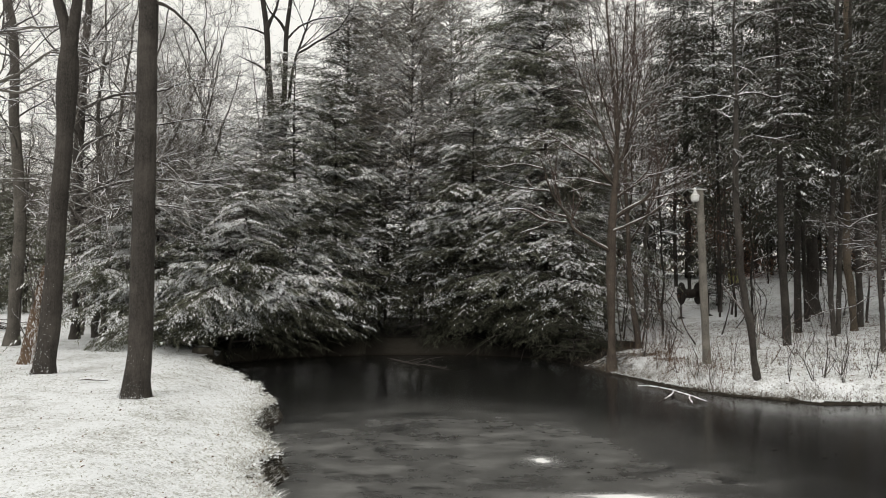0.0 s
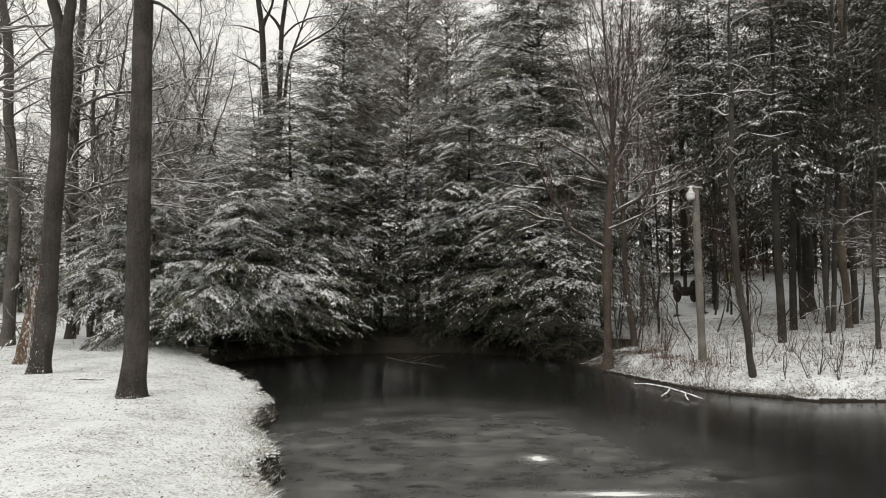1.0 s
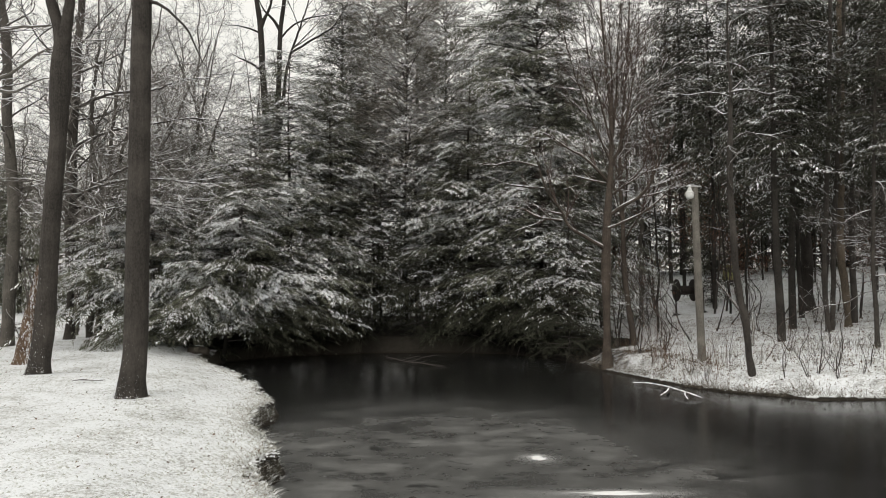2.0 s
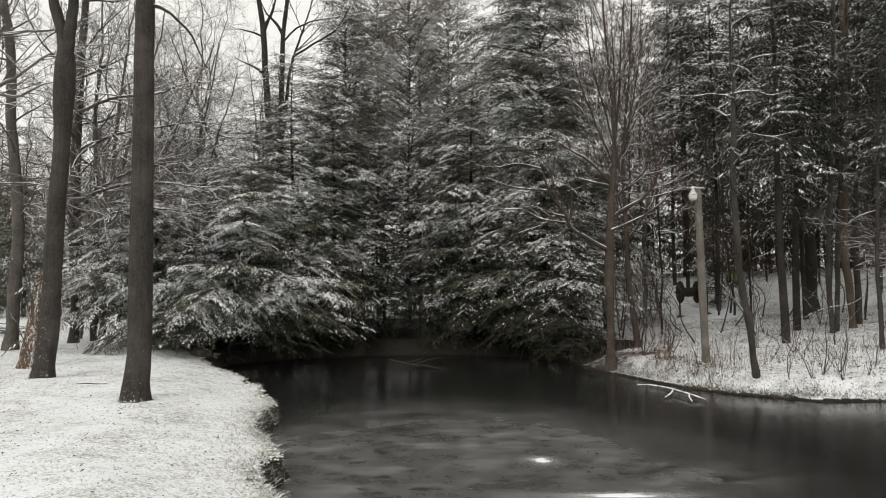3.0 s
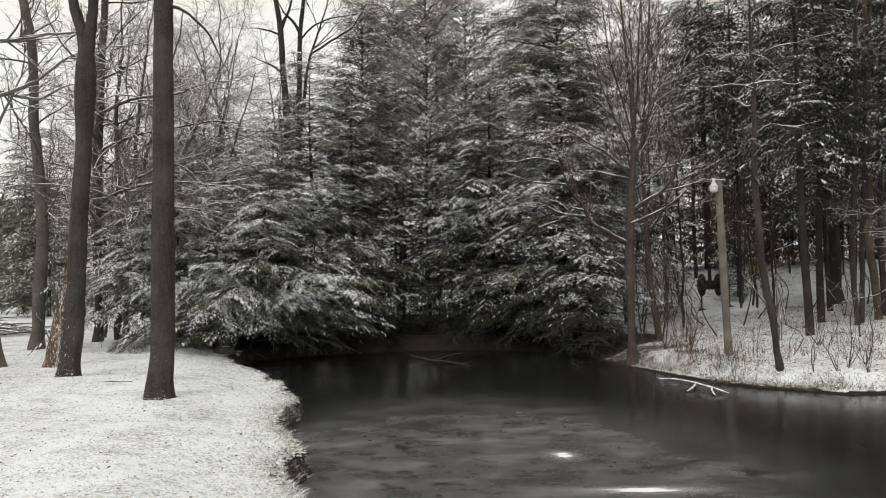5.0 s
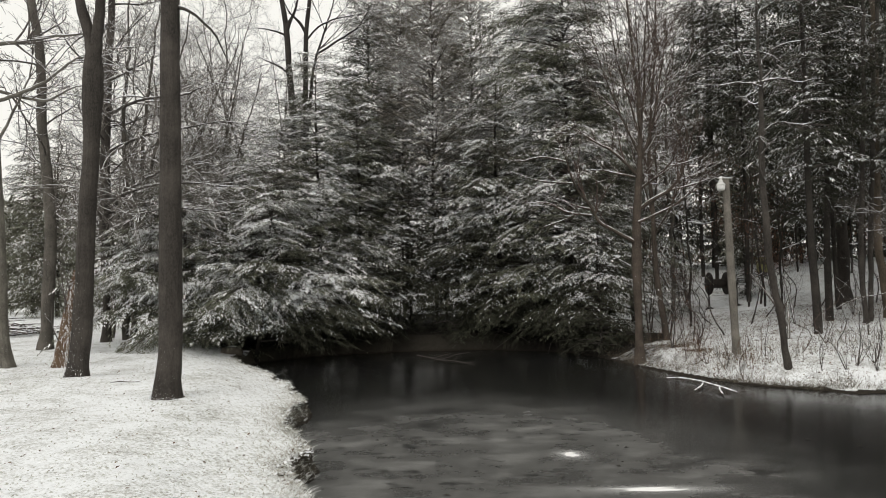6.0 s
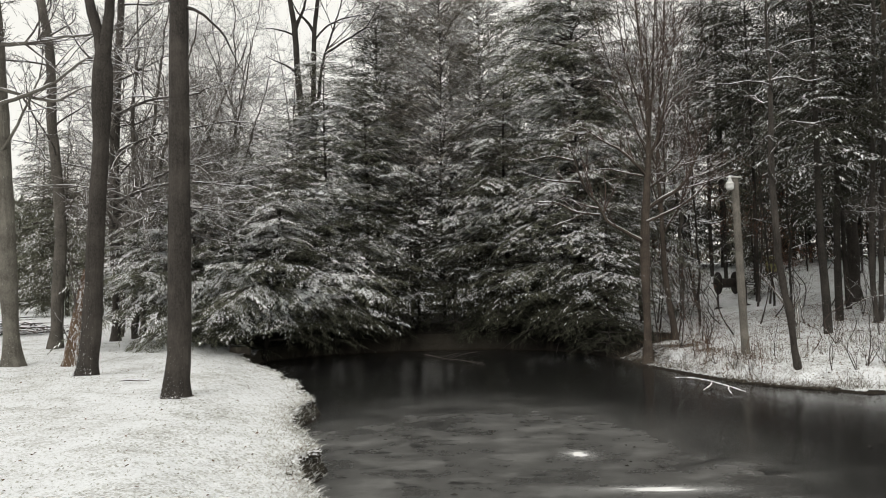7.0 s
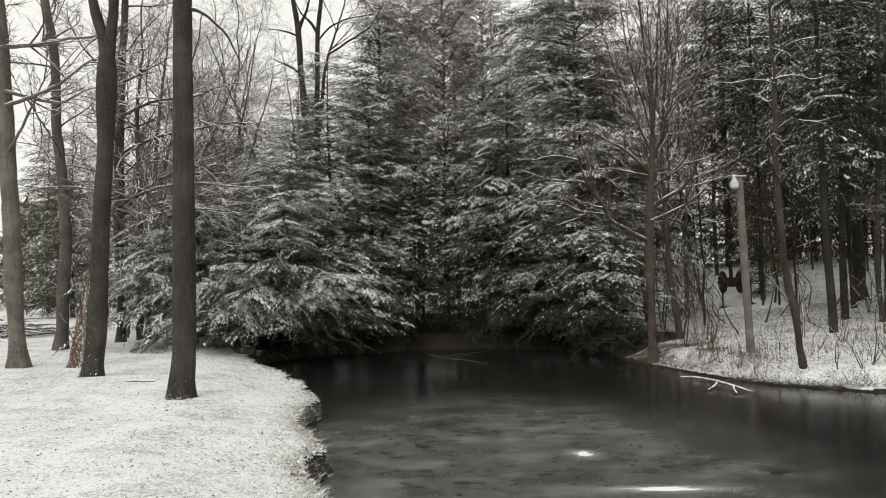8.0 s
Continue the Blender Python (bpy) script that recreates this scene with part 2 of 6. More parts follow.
# ---------------------------------------------------------------- mesh helpers
class Bag:
    """Collects tubes and small quads and turns them into one mesh."""

    def __init__(self):
        self.v, self.f, self.n = [], [], 0

    def add(self, v, f):
        self.v.append(np.asarray(v, float).reshape(-1, 3))
        f = np.asarray(f, int)
        self.f.append(f.reshape(-1, f.shape[-1]) + self.n)
        self.n += len(self.v[-1])

    def tube(self, pts, radii, sides=6, cap=False):
        pts, radii = np.asarray(pts, float), np.asarray(radii, float)
        d = np.gradient(pts, axis=0)
        d /= np.linalg.norm(d, axis=1)[:, None] + 1e-9
        ref = np.where(np.abs(d[:, 2:3]) < 0.92, np.array([[0, 0, 1.0]]), np.array([[0, 1.0, 0]]))
        if np.abs(d[:, 2]).mean() > 0.6:
            ref = np.tile([[0, 1.0, 0]], (len(d), 1))
        elif np.abs(d[:, 2]).max() < 0.97:
            ref = np.tile([[0, 0, 1.0]], (len(d), 1))
        a = np.cross(d, ref)
        a /= np.linalg.norm(a, axis=1)[:, None] + 1e-9
        b = np.cross(a, d)
        ang = np.arange(sides) * 2 * np.pi / sides
        ring = pts[:, None] + radii[:, None, None] * (a[:, None] * np.cos(ang)[None, :, None] + b[:, None] * np.sin(ang)[None, :, None])
        k = len(pts)
        i, j = np.meshgrid(np.arange(k - 1), np.arange(sides), indexing="ij")
        j2 = (j + 1) % sides
        f = np.stack([i * sides + j, i * sides + j2, (i + 1) * sides + j2, (i + 1) * sides + j], -1).reshape(-1, 4)
        self.add(ring, f)
        return d

    def snow_on(self, pts, radii, thick=1.0):
        """A ridge of snow along the upper side of a limb, thinner where it is steep."""
        pts, radii = np.asarray(pts, float), np.asarray(radii, float)
        d = np.gradient(pts, axis=0)
        d /= np.linalg.norm(d, axis=1)[:, None] + 1e-9
        flat = np.clip(1.15 - np.abs(d[:, 2]) * 1.25, 0, 1)
        if flat.max() < 0.15:
            return
        side = np.cross(d, [0, 0, 1.0])
        side /= np.linalg.norm(side, axis=1)[:, None] + 1e-9
        up = np.cross(side, d)
        n = np.arange(len(pts))
        flat = flat * np.clip(0.75 + 0.45 * np.sin(n * 1.3 + pts[0, 0] * 9) + 0.3 * np.sin(n * 3.1 + pts[0, 1] * 7), 0.1, 1)
        w = (radii * 0.7 + 0.002) * np.sqrt(flat)
        h = (radii * 0.18 + 0.007) * flat * thick
        lo = pts + up * (radii * 0.45)[:, None]
        ring = np.stack([lo - side * w[:, None], lo + up * (radii * 0.55 + h)[:, None] - side * (w * 0.4)[:, None],
                         lo + up * (radii * 0.55 + h)[:, None] + side * (w * 0.4)[:, None], lo + side * w[:, None]], 1)
        k = len(pts)
        i, j = np.meshgrid(np.arange(k - 1), np.arange(3), indexing="ij")
        f = np.stack([i * 4 + j, i * 4 + j + 1, (i + 1) * 4 + j + 1, (i + 1) * 4 + j], -1).reshape(-1, 4)
        self.add(ring, f)

    def mesh(self, name, mat, smooth=True):
        me = bpy.data.meshes.new(name)
        if self.n:
            v, f = np.concatenate(self.v), np.concatenate(self.f)
            me.vertices.add(len(v))
            me.vertices.foreach_set("co", v.astype(np.float32).ravel())
            c = f.shape[1]
            me.loops.add(len(f) * c)
            me.loops.foreach_set("vertex_index", f.astype(np.int32).ravel())
            me.polygons.add(len(f))
            me.polygons.foreach_set("loop_start", np.arange(0, len(f) * c, c, dtype=np.int32))
            me.polygons.foreach_set("use_smooth", np.full(len(f), smooth))
            me.update(calc_edges=True)
        me.materials.append(mat)
        return me


def part(name, bag, mat, parent, label="", kind="", smooth=True):
    """One mesh object under a thing (or top-level with parent None), in the world's coordinates."""
    ob = new(name, bag.mesh(name, mat, smooth) if isinstance(bag, Bag) else bag)
    if parent is not None:
        ob.parent = parent
        ob.matrix_parent_inverse = parent.matrix_world.inverted()
    return tagged(ob, label, "", "", kind)


def thing(name, x, y, z, label, category, group="", kind=""):
    ob = new(name)
    ob.empty_display_size = 0.2
    ob.matrix_world = Matrix.Translation((x, y, z))
    return tagged(ob, label, category, group, kind)


def bm_mesh(name, bm, mat, smooth=False):
    me = bpy.data.meshes.new(name)
    bm.to_mesh(me)
    bm.free()
    me.materials.append(mat)
    if smooth:
        for p in me.polygons:
            p.use_smooth = True
    return me


def refine(line, step, rng, wob=0.0):
    """A limb's line (x, y, z, radius) cut into short pieces on a smooth curve with a little crookedness."""
    q = np.asarray(line, float)
    seg = np.linalg.norm(np.diff(q[:, :3], axis=0), axis=1)
    s = np.concatenate([[0], np.cumsum(seg)])
    n = max(4, int(s[-1] / step) + 1)
    t = np.linspace(0, s[-1], n)
    m = np.gradient(q, s, axis=0)
    i = np.clip(np.searchsorted(s, t, side="right") - 1, 0, len(s) - 2)
    h = (s[i + 1] - s[i])[:, None]
    u = ((t - s[i])[:, None]) / h
    p = (2 * u**3 - 3 * u**2 + 1) * q[i] + (u**3 - 2 * u**2 + u) * h * m[i] + (-2 * u**3 + 3 * u**2) * q[i + 1] + (u**3 - u**2) * h * m[i + 1]
    if wob:
        k = np.cumsum(rng.normal(0, wob, (n, 3)), axis=0)
        k -= np.linspace(0, 1, n)[:, None] * k[-1]
        p[:, :3] += k * np.array([0.5, 1.6, 0.5])
    return p[:, :3], np.maximum(p[:, 3], 0.003)


# ---------------------------------------------------------------- the lie of the land
POND = np.array([(-7.35, 24.0), (-6.6, 22.4), (-5.15, 19.8), (-4.0, 17.2), (-3.35, 15.3), (-3.0, 14.2), (-3.1, 13.4), (-2.92, 12.6), (-2.75, 11.6),
                 (-2.42, 10.9), (-1.95, 9.8), (-2.12, 9.2), (-1.95, 8.5), (-1.5, 7.5), (-0.9, 6.2), (0.8, 5.0), (5.0, 4.0), (12.0, 4.5), (18.0, 8.0),
                 (17.5, 13.0), (13.5, 15.4), (10.66, 16.0), (9.31, 16.3), (8.0, 16.5), (7.55, 16.85), (6.64, 17.7), (5.9, 19.0), (5.4, 20.9),
                 (4.9, 22.6), (4.7, 24.2), (4.3, 26.5), (3.2, 29.0), (1.0, 30.5), (-2.0, 30.5), (-5.5, 29.0), (-7.3, 26.3)])


def pond_distance(x, y):
    """Metres outside the pond's edge; negative over the water."""
    best, inside = np.full(x.shape, 1e9), np.zeros(x.shape, bool)
    for (ax, ay), (bx, by) in zip(POND, np.roll(POND, -1, 0)):
        ex, ey = bx - ax, by - ay
        t = np.clip(((x - ax) * ex + (y - ay) * ey) / (ex * ex + ey * ey), 0, 1)
        best = np.minimum(best, np.hypot(x - ax - t * ex, y - ay - t * ey))
        with np.errstate(divide="ignore", invalid="ignore"):
            inside ^= ((ay > y) != (by > y)) & (x < ex * (y - ay) / (ey if ey else 1e-9) + ax)
    return np.where(inside, -best, best)


def smooth(a, b, v):
    t = np.clip((v - a) / (b - a), 0, 1)
    return t * t * (3 - 2 * t)


def waves(x, y, k, seed):
    r = np.random.RandomState(seed)
    out = 0
    for i in range(7):
        a, ph, f = r.uniform(0, 6.28), r.uniform(0, 6.28), k * r.uniform(0.6, 1.7)
        out = out + np.sin((x * np.cos(a) + y * np.sin(a)) * f + ph)
    return out / 4.0


def ground_z(x, y):
    x, y = np.asarray(x, float), np.asarray(y, float)
    s = pond_distance(x, y) + 0.10 * waves(x, y, 4.0, 4) + 0.055 * waves(x, y, 13.0, 8)
    left = 0.34 * smooth(0.0, 0.10, s) + 0.28 * smooth(0.15, 2.0, s) + 0.05 * smooth(3, 9, s) + 0.026 * np.clip(y - 21, 0, 60)
    right = 0.06 * smooth(0.0, 0.10, s) + 0.34 * smooth(0.05, 1.05, s) + 0.105 * np.clip(s - 0.6, 0, 24) + 0.02 * np.clip(s - 24, 0, 60) + 0.10 * np.clip(y - 34.5, 0, 8) * smooth(4, 9, x)
    k = smooth(0.5, 4.5, x) * smooth(8, 14, y)
    z = left * (1 - k) + right * k
    bed = -0.9 * smooth(0.0, 1.8, -s)
    return np.where(s > 0, z + smooth(0.3, 2, s) * (0.035 * waves(x, y, 0.9, 2) + 0.016 * waves(x, y, 3.5, 3)), bed)


def gz(x, y):
    return float(ground_z(np.array([x]), np.array([y]))[0])


def spaced(lo, hi, a, b, fine, far):
    """Grid lines: fine from a to b, growing wider out to lo and hi."""
    mid = np.arange(a, b + fine / 2, fine)
    left, right, step = [a], [b], fine
    while left[-1] > lo or right[-1] < hi:
        step = min(step * 1.16, far)
        if left[-1] > lo:
            left.append(left[-1] - step)
        if right[-1] < hi:
            right.append(right[-1] + step)
    return np.concatenate([left[:0:-1], mid, right[1:]])


gx = np.concatenate([spaced(-700, -6.6, -12, -6.72, 0.14, 60)[:-1], np.arange(-6.6, -0.8, 0.07), spaced(-0.8, 700, -0.8, 13, 0.16, 60)])
gx = np.unique(np.round(gx, 3))
gy = spaced(-200, 900, 5, 26, 0.115, 60)
GX, GY = np.meshgrid(gx, gy, indexing="ij")
GZ = ground_z(GX, GY)
ground_bag = Bag()
ni, nj = GX.shape
ii, jj = np.meshgrid(np.arange(ni - 1), np.arange(nj - 1), indexing="ij")
ground_bag.add(np.stack([GX, GY, GZ], -1), np.stack([ii * nj + jj, (ii + 1) * nj + jj, (ii + 1) * nj + jj + 1, ii * nj + jj + 1], -1))
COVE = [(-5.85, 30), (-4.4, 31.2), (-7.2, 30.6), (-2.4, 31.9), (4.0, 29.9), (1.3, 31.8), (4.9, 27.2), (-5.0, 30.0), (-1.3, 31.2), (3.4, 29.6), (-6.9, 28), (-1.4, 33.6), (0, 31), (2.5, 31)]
duff_shade = np.zeros(GX.shape)
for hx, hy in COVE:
    duff_shade = np.maximum(duff_shade, 1 - smooth(1.2, 2.6, np.hypot(GX - hx, GY - hy)))
# the whole cove floor is masked dark, shade under the boughs included
cove_shade = smooth(-8.6, -7.2, GX) * (1 - smooth(4.2, 5.6, GX)) * smooth(26, 27.5, GY) * (1 - smooth(37, 42, GY))
duff_shade = np.maximum(duff_shade, cove_shade)
# thin snow below the maple; the slope band paints in the crowns' shade too
BARE = [(5.0, 24.3, 1.5, 0.36), (4.9, 26.4, 1.8, 0.42), (5.2, 22.7, 0.8, 0.27), (6.3, 25.6, 1.0, 0.22)]
for hx, hy, r, most in BARE:
    duff_shade = np.maximum(duff_shade, most * (1 - smooth(0.3 * r, 1.4 * r, np.hypot(GX - hx, GY - hy))))
band = np.exp(-((GY - 30.6 - 0.3 * waves(GX, GY, 0.8, 31)) / 1.7) ** 2) * smooth(9.0, 11.5, GX)
duff_shade = np.maximum(duff_shade, 0.24 * band)
duff_shade = np.maximum(duff_shade, (0.09 + 0.08 * waves(GX, GY, 1.7, 33)) * smooth(4.5, 5.5, GX) * smooth(15, 16, GY) * (1 - smooth(40, 60, GY)))
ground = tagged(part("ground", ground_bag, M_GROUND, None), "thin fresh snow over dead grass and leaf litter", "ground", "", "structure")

ground.data.attributes.new("duff_shade", "FLOAT", "POINT").data.foreach_set("value", duff_shade.ravel().astype(np.float32))

water_bag = Bag()
wx, wy = np.meshgrid(np.linspace(-9, 20, 30), np.linspace(3, 32, 30), indexing="ij")
a, b = np.meshgrid(np.arange(29), np.arange(29), indexing="ij")
water_bag.add(np.stack([wx, wy, wx * 0], -1), np.stack([a * 30 + b, (a + 1) * 30 + b, (a + 1) * 30 + b + 1, a * 30 + b + 1], -1))
water = tagged(part("water", water_bag, M_ICE, None), "dark pond skinned with thin cloudy grey ice", "pond", "", "structure")


# ---------------------------------------------------------------- trees
def grow(rng, bags, start, heading, length, radius, level, up=0.15, wild=0.25, snow=None, kids=(9, 6, 4), spread=0.9, step=0.22, stout=1.0):
    """A limb with its twigs. bags: the mesh of this limb, and the one for all that is finer."""
    limb, fine = bags
    n = max(4 if radius > 0.015 else 3, int(length / step))
    d = np.asarray(heading, float)
    d = d / np.linalg.norm(d)
    pts = [np.asarray(start, float)]
    turn = rng.normal(0, wild, 3)
    for i in range(n):
        turn = 0.6 * turn + rng.normal(0, wild, 3)
        d = d + turn * 0.28 + np.array([0, 0, up * 0.3])
        d /= np.linalg.norm(d)
        pts.append(pts[-1] + d * length / n)
    pts = np.array(pts)
    rad = radius * np.linspace(1, 0.22, len(pts)) ** 0.9
    limb.tube(pts, rad, 7 if radius > 0.06 else 5 if radius > 0.02 else 3)
    if snow is not None and radius > 0.006:
        snow.snow_on(pts, rad)
    twigs_along(rng, fine, pts, rad, length, level, up, wild, snow, kids, spread, stout=stout)


def ribbons(rng, bag, p, d, l, w, up, snow, kids):
    """Many fine twigs at once, each a narrow bent sliver, with finer ones along them."""
    n = len(p)
    if not n:
        return
    d = d / (np.linalg.norm(d, axis=1)[:, None] + 1e-9)
    bow = rng.normal(0, 0.2, (n, 3))
    q = p + d * (l * 0.36)[:, None]
    d2 = d + bow + rng.normal(0, 0.08, (n, 3)) + np.array([0, 0, up * 0.4])
    d2 /= np.linalg.norm(d2, axis=1)[:, None] + 1e-9
    e = q + d2 * (l * 0.34)[:, None]
    d3 = d2 + bow + rng.normal(0, 0.08, (n, 3)) + np.array([0, 0, up * 0.4])
    d3 /= np.linalg.norm(d3, axis=1)[:, None] + 1e-9
    tip = e + d3 * (l * 0.30)[:, None]
    side = np.cross(d, rng.normal(0, 1, (n, 3)))
    side *= (w / (np.linalg.norm(side, axis=1) + 1e-9))[:, None]
    if kids:
        v = np.stack([p - side, p + side, q + side * 0.8, q - side * 0.8, e + side * 0.55, e - side * 0.55, tip + side * 0.25, tip - side * 0.25], 1)
        k = np.arange(n)[:, None] * 8
        bag.add(v, np.concatenate([k + np.array([[0, 1, 2, 3]]), k + np.array([[3, 2, 4, 5]]), k + np.array([[5, 4, 6, 7]])]))
    else:
        v = np.stack([p - side, p + side, e + side * 0.6, e - side * 0.6], 1)
        bag.add(v, np.arange(4 * n).reshape(-1, 4))
    if snow is not None:
        pick = (rng.uniform(0, 1, n) < 0.75) & (np.abs(d[:, 2]) < 0.75)
        if pick.any():
            m = int(pick.sum())
            flat = np.cross(d[pick], [0, 0, 1.0])
            flat *= (w[pick] * 1.1 / (np.linalg.norm(flat, axis=1) + 1e-9))[:, None]
            lift = np.array([0, 0, 1.0]) * (w[pick] * 0.9 + 0.006)[:, None]
            a, b = p[pick] + lift, q[pick] + lift
            snow.add(np.stack([a - flat, a + flat, b + flat, b - flat], 1), np.arange(4 * m).reshape(-1, 4))
    if kids:
        c = np.repeat(np.arange(n), kids[0])
        t = rng.uniform(0.15, 0.95, len(c))[:, None]
        base = np.where(t < 0.5, p[c] + (q[c] - p[c]) * t * 2, q[c] + (e[c] - q[c]) * (t - 0.5) * 2)
        ribbons(rng, bag, base, d2[c] * 0.8 + rng.normal(0, 0.5, (len(c), 3)), l[c] * rng.uniform(0.35, 0.7, len(c)), w[c] * 0.75, up, None, kids[1:])


def twigs_along(rng, fine, pts, rad, length, level, up, wild, snow, kids, spread, first=0.2, stout=1.0):
    if level >= len(kids):
        return
    count = int(kids[level] * rng.uniform(0.7, 1.3) * (1 if level else max(0.5, min(2.0, length / 3))))
    if level >= 1:
        i = (rng.uniform(first, 0.98, count) * (len(pts) - 1)).astype(int)
        along = pts[i + 1] - pts[i]
        along /= np.linalg.norm(along, axis=1)[:, None] + 1e-9
        d = along * rng.uniform(0.5, 1.0, count)[:, None] + rng.normal(0, 0.5, (count, 3)) * spread
        l = np.maximum(0.18, length * rng.uniform(0.3, 0.6, count))
        ribbons(rng, fine, pts[i], d, l, stout * np.minimum(rad[i] * 0.75, 0.0045 + 0.0045 * l), up, snow, kids[level + 1:])
        return
    for c in range(count):
        s = first + (0.98 - first) * rng.uniform()
        i = min(len(pts) - 2, int(s * (len(pts) - 1)))
        along = pts[i + 1] - pts[i]
        along /= np.linalg.norm(along) + 1e-9
        out = rng.normal(0, 1, 3)
        out -= along * out.dot(along)
        out /= np.linalg.norm(out) + 1e-9
        d = along * rng.uniform(0.5, 1.0) + out * spread * rng.uniform(0.5, 1.0)
        l = length * rng.uniform(0.25, 0.5) * (1.1 - 0.6 * s)
        r = max(0.0045, min(rad[i] * 0.6, stout * (0.014 * l + 0.002)))
        grow(rng, (fine, fine), pts[i], d, max(l, 0.2), r, level + 1, up, wild, snow, kids, spread, 0.32, stout)


def gnarled(bag, pts, rad, sides, seed):
    """A stout trunk: plates of bark stand proud in long ridges, and the foot spreads into toes."""
    rng = np.random.RandomState(seed + 500)
    bag.tube(pts, rad, sides)
    v = bag.v[-1].reshape(len(pts), sides, 3)
    ang = np.arange(sides) * 2 * np.pi / sides
    rise = pts[:, 2:3] - pts[0, 2]
    ridge = sum(np.sin(k * ang[None, :] + a + b * rise) * w for k, a, b, w in zip((3, 7, 11, 17), rng.uniform(0, 6, 4), rng.uniform(-1.5, 1.5, 4), (0.02, 0.016, 0.018, 0.012)))
    plates = rng.normal(0, 1, (len(pts), sides))
    plates = (plates + np.roll(plates, 1, 0) + np.roll(plates, -1, 0) + np.roll(plates, 2, 0)) * 0.009
    toes = np.exp(-rise / 0.22) * (0.16 * np.sin(5 * ang + seed) + 0.08 * np.sin(8 * ang + 2 * seed))
    bag.v[-1] = (v + (v - pts[:, None]) * (ridge + plates + toes)[:, :, None]).reshape(-1, 3)


def bare_tree(name, label, trunk, limbs=(), seed=1, mat=M_BARK, twig_mat=M_TWIG, auto=0, auto_from=0.35, auto_len=3.0, kids=(9, 6, 4), snow_amount=True,
              up=0.15, wild=0.25, group="", spread=0.9, tilt=(0.2, 0.9), category="tree", sides=14, bias=(0, 0), wob=0.006, stout=1.0):
    """A leafless tree: trunk, named limbs, limbs of its own, fine twigs, and snow along the tops of all of them."""
    rng = np.random.RandomState(seed)
    x, y = trunk[0][0], trunk[0][1]
    top = thing(name, x, y, gz(x, y), label, category, group)
    line = [list(q) for q in trunk]
    line[0][2] = min(line[0][2], gz(x, y) - 0.08)
    pts, rad = refine(line, 0.25, rng, wob)
    bag = Bag()
    if sides >= 18:
        pts, rad = refine(line, 0.1, rng, wob * 0.5)
        gnarled(bag, pts, rad, 40, seed)
    else:
        bag.tube(pts, rad * (1 + 0.04 * np.sin(np.arange(len(rad)) * 1.7)), sides)
    part("trunk", bag, mat, top)
    fine, snow = Bag(), Bag()
    cap = snow if snow_amount else None
    for q in limbs:
        lp, lr = refine(q, 0.18, rng, 0.016)
        lr = lr * (1 - 0.75 * np.linspace(0, 1, len(lr)) ** 2) * np.where(lr > 0.1, 1.0, 0.78)
        lb = Bag()
        lb.tube(lp, lr, 8)
        if cap is not None:
            cap.snow_on(lp, lr)
        length = np.linalg.norm(np.diff(lp, axis=0), axis=1).sum()
        twigs_along(rng, fine, lp, lr, length, 0, up, wild, cap, kids, spread, 0.15, stout)
        part("limb", lb, mat, top)
    for k in range(auto):
        s = auto_from + (0.98 - auto_from) * (k + rng.uniform()) / auto
        i = min(len(pts) - 2, int(s * (len(pts) - 1)))
        az = k * 2.4 + rng.uniform(-0.6, 0.6)
        d = np.array([np.cos(az) + bias[0], np.sin(az) + bias[1], rng.uniform(*tilt)])
        lb = Bag()
        grow(rng, (lb, fine), pts[i], d, auto_len * rng.uniform(0.6, 1.25) * (1.15 - 0.6 * s), min(rad[i] * 0.45, 0.006 + 0.008 * auto_len), 0, up, wild, cap, kids, spread, stout=stout)
        part("limb", lb, mat, top)
    if fine.n:
        part("twig_spray", fine, twig_mat, top, "", "stuff")
    if snow.n:
        part("snow", snow, M_SNOW, top, "fresh white snow", "stuff")
    return top


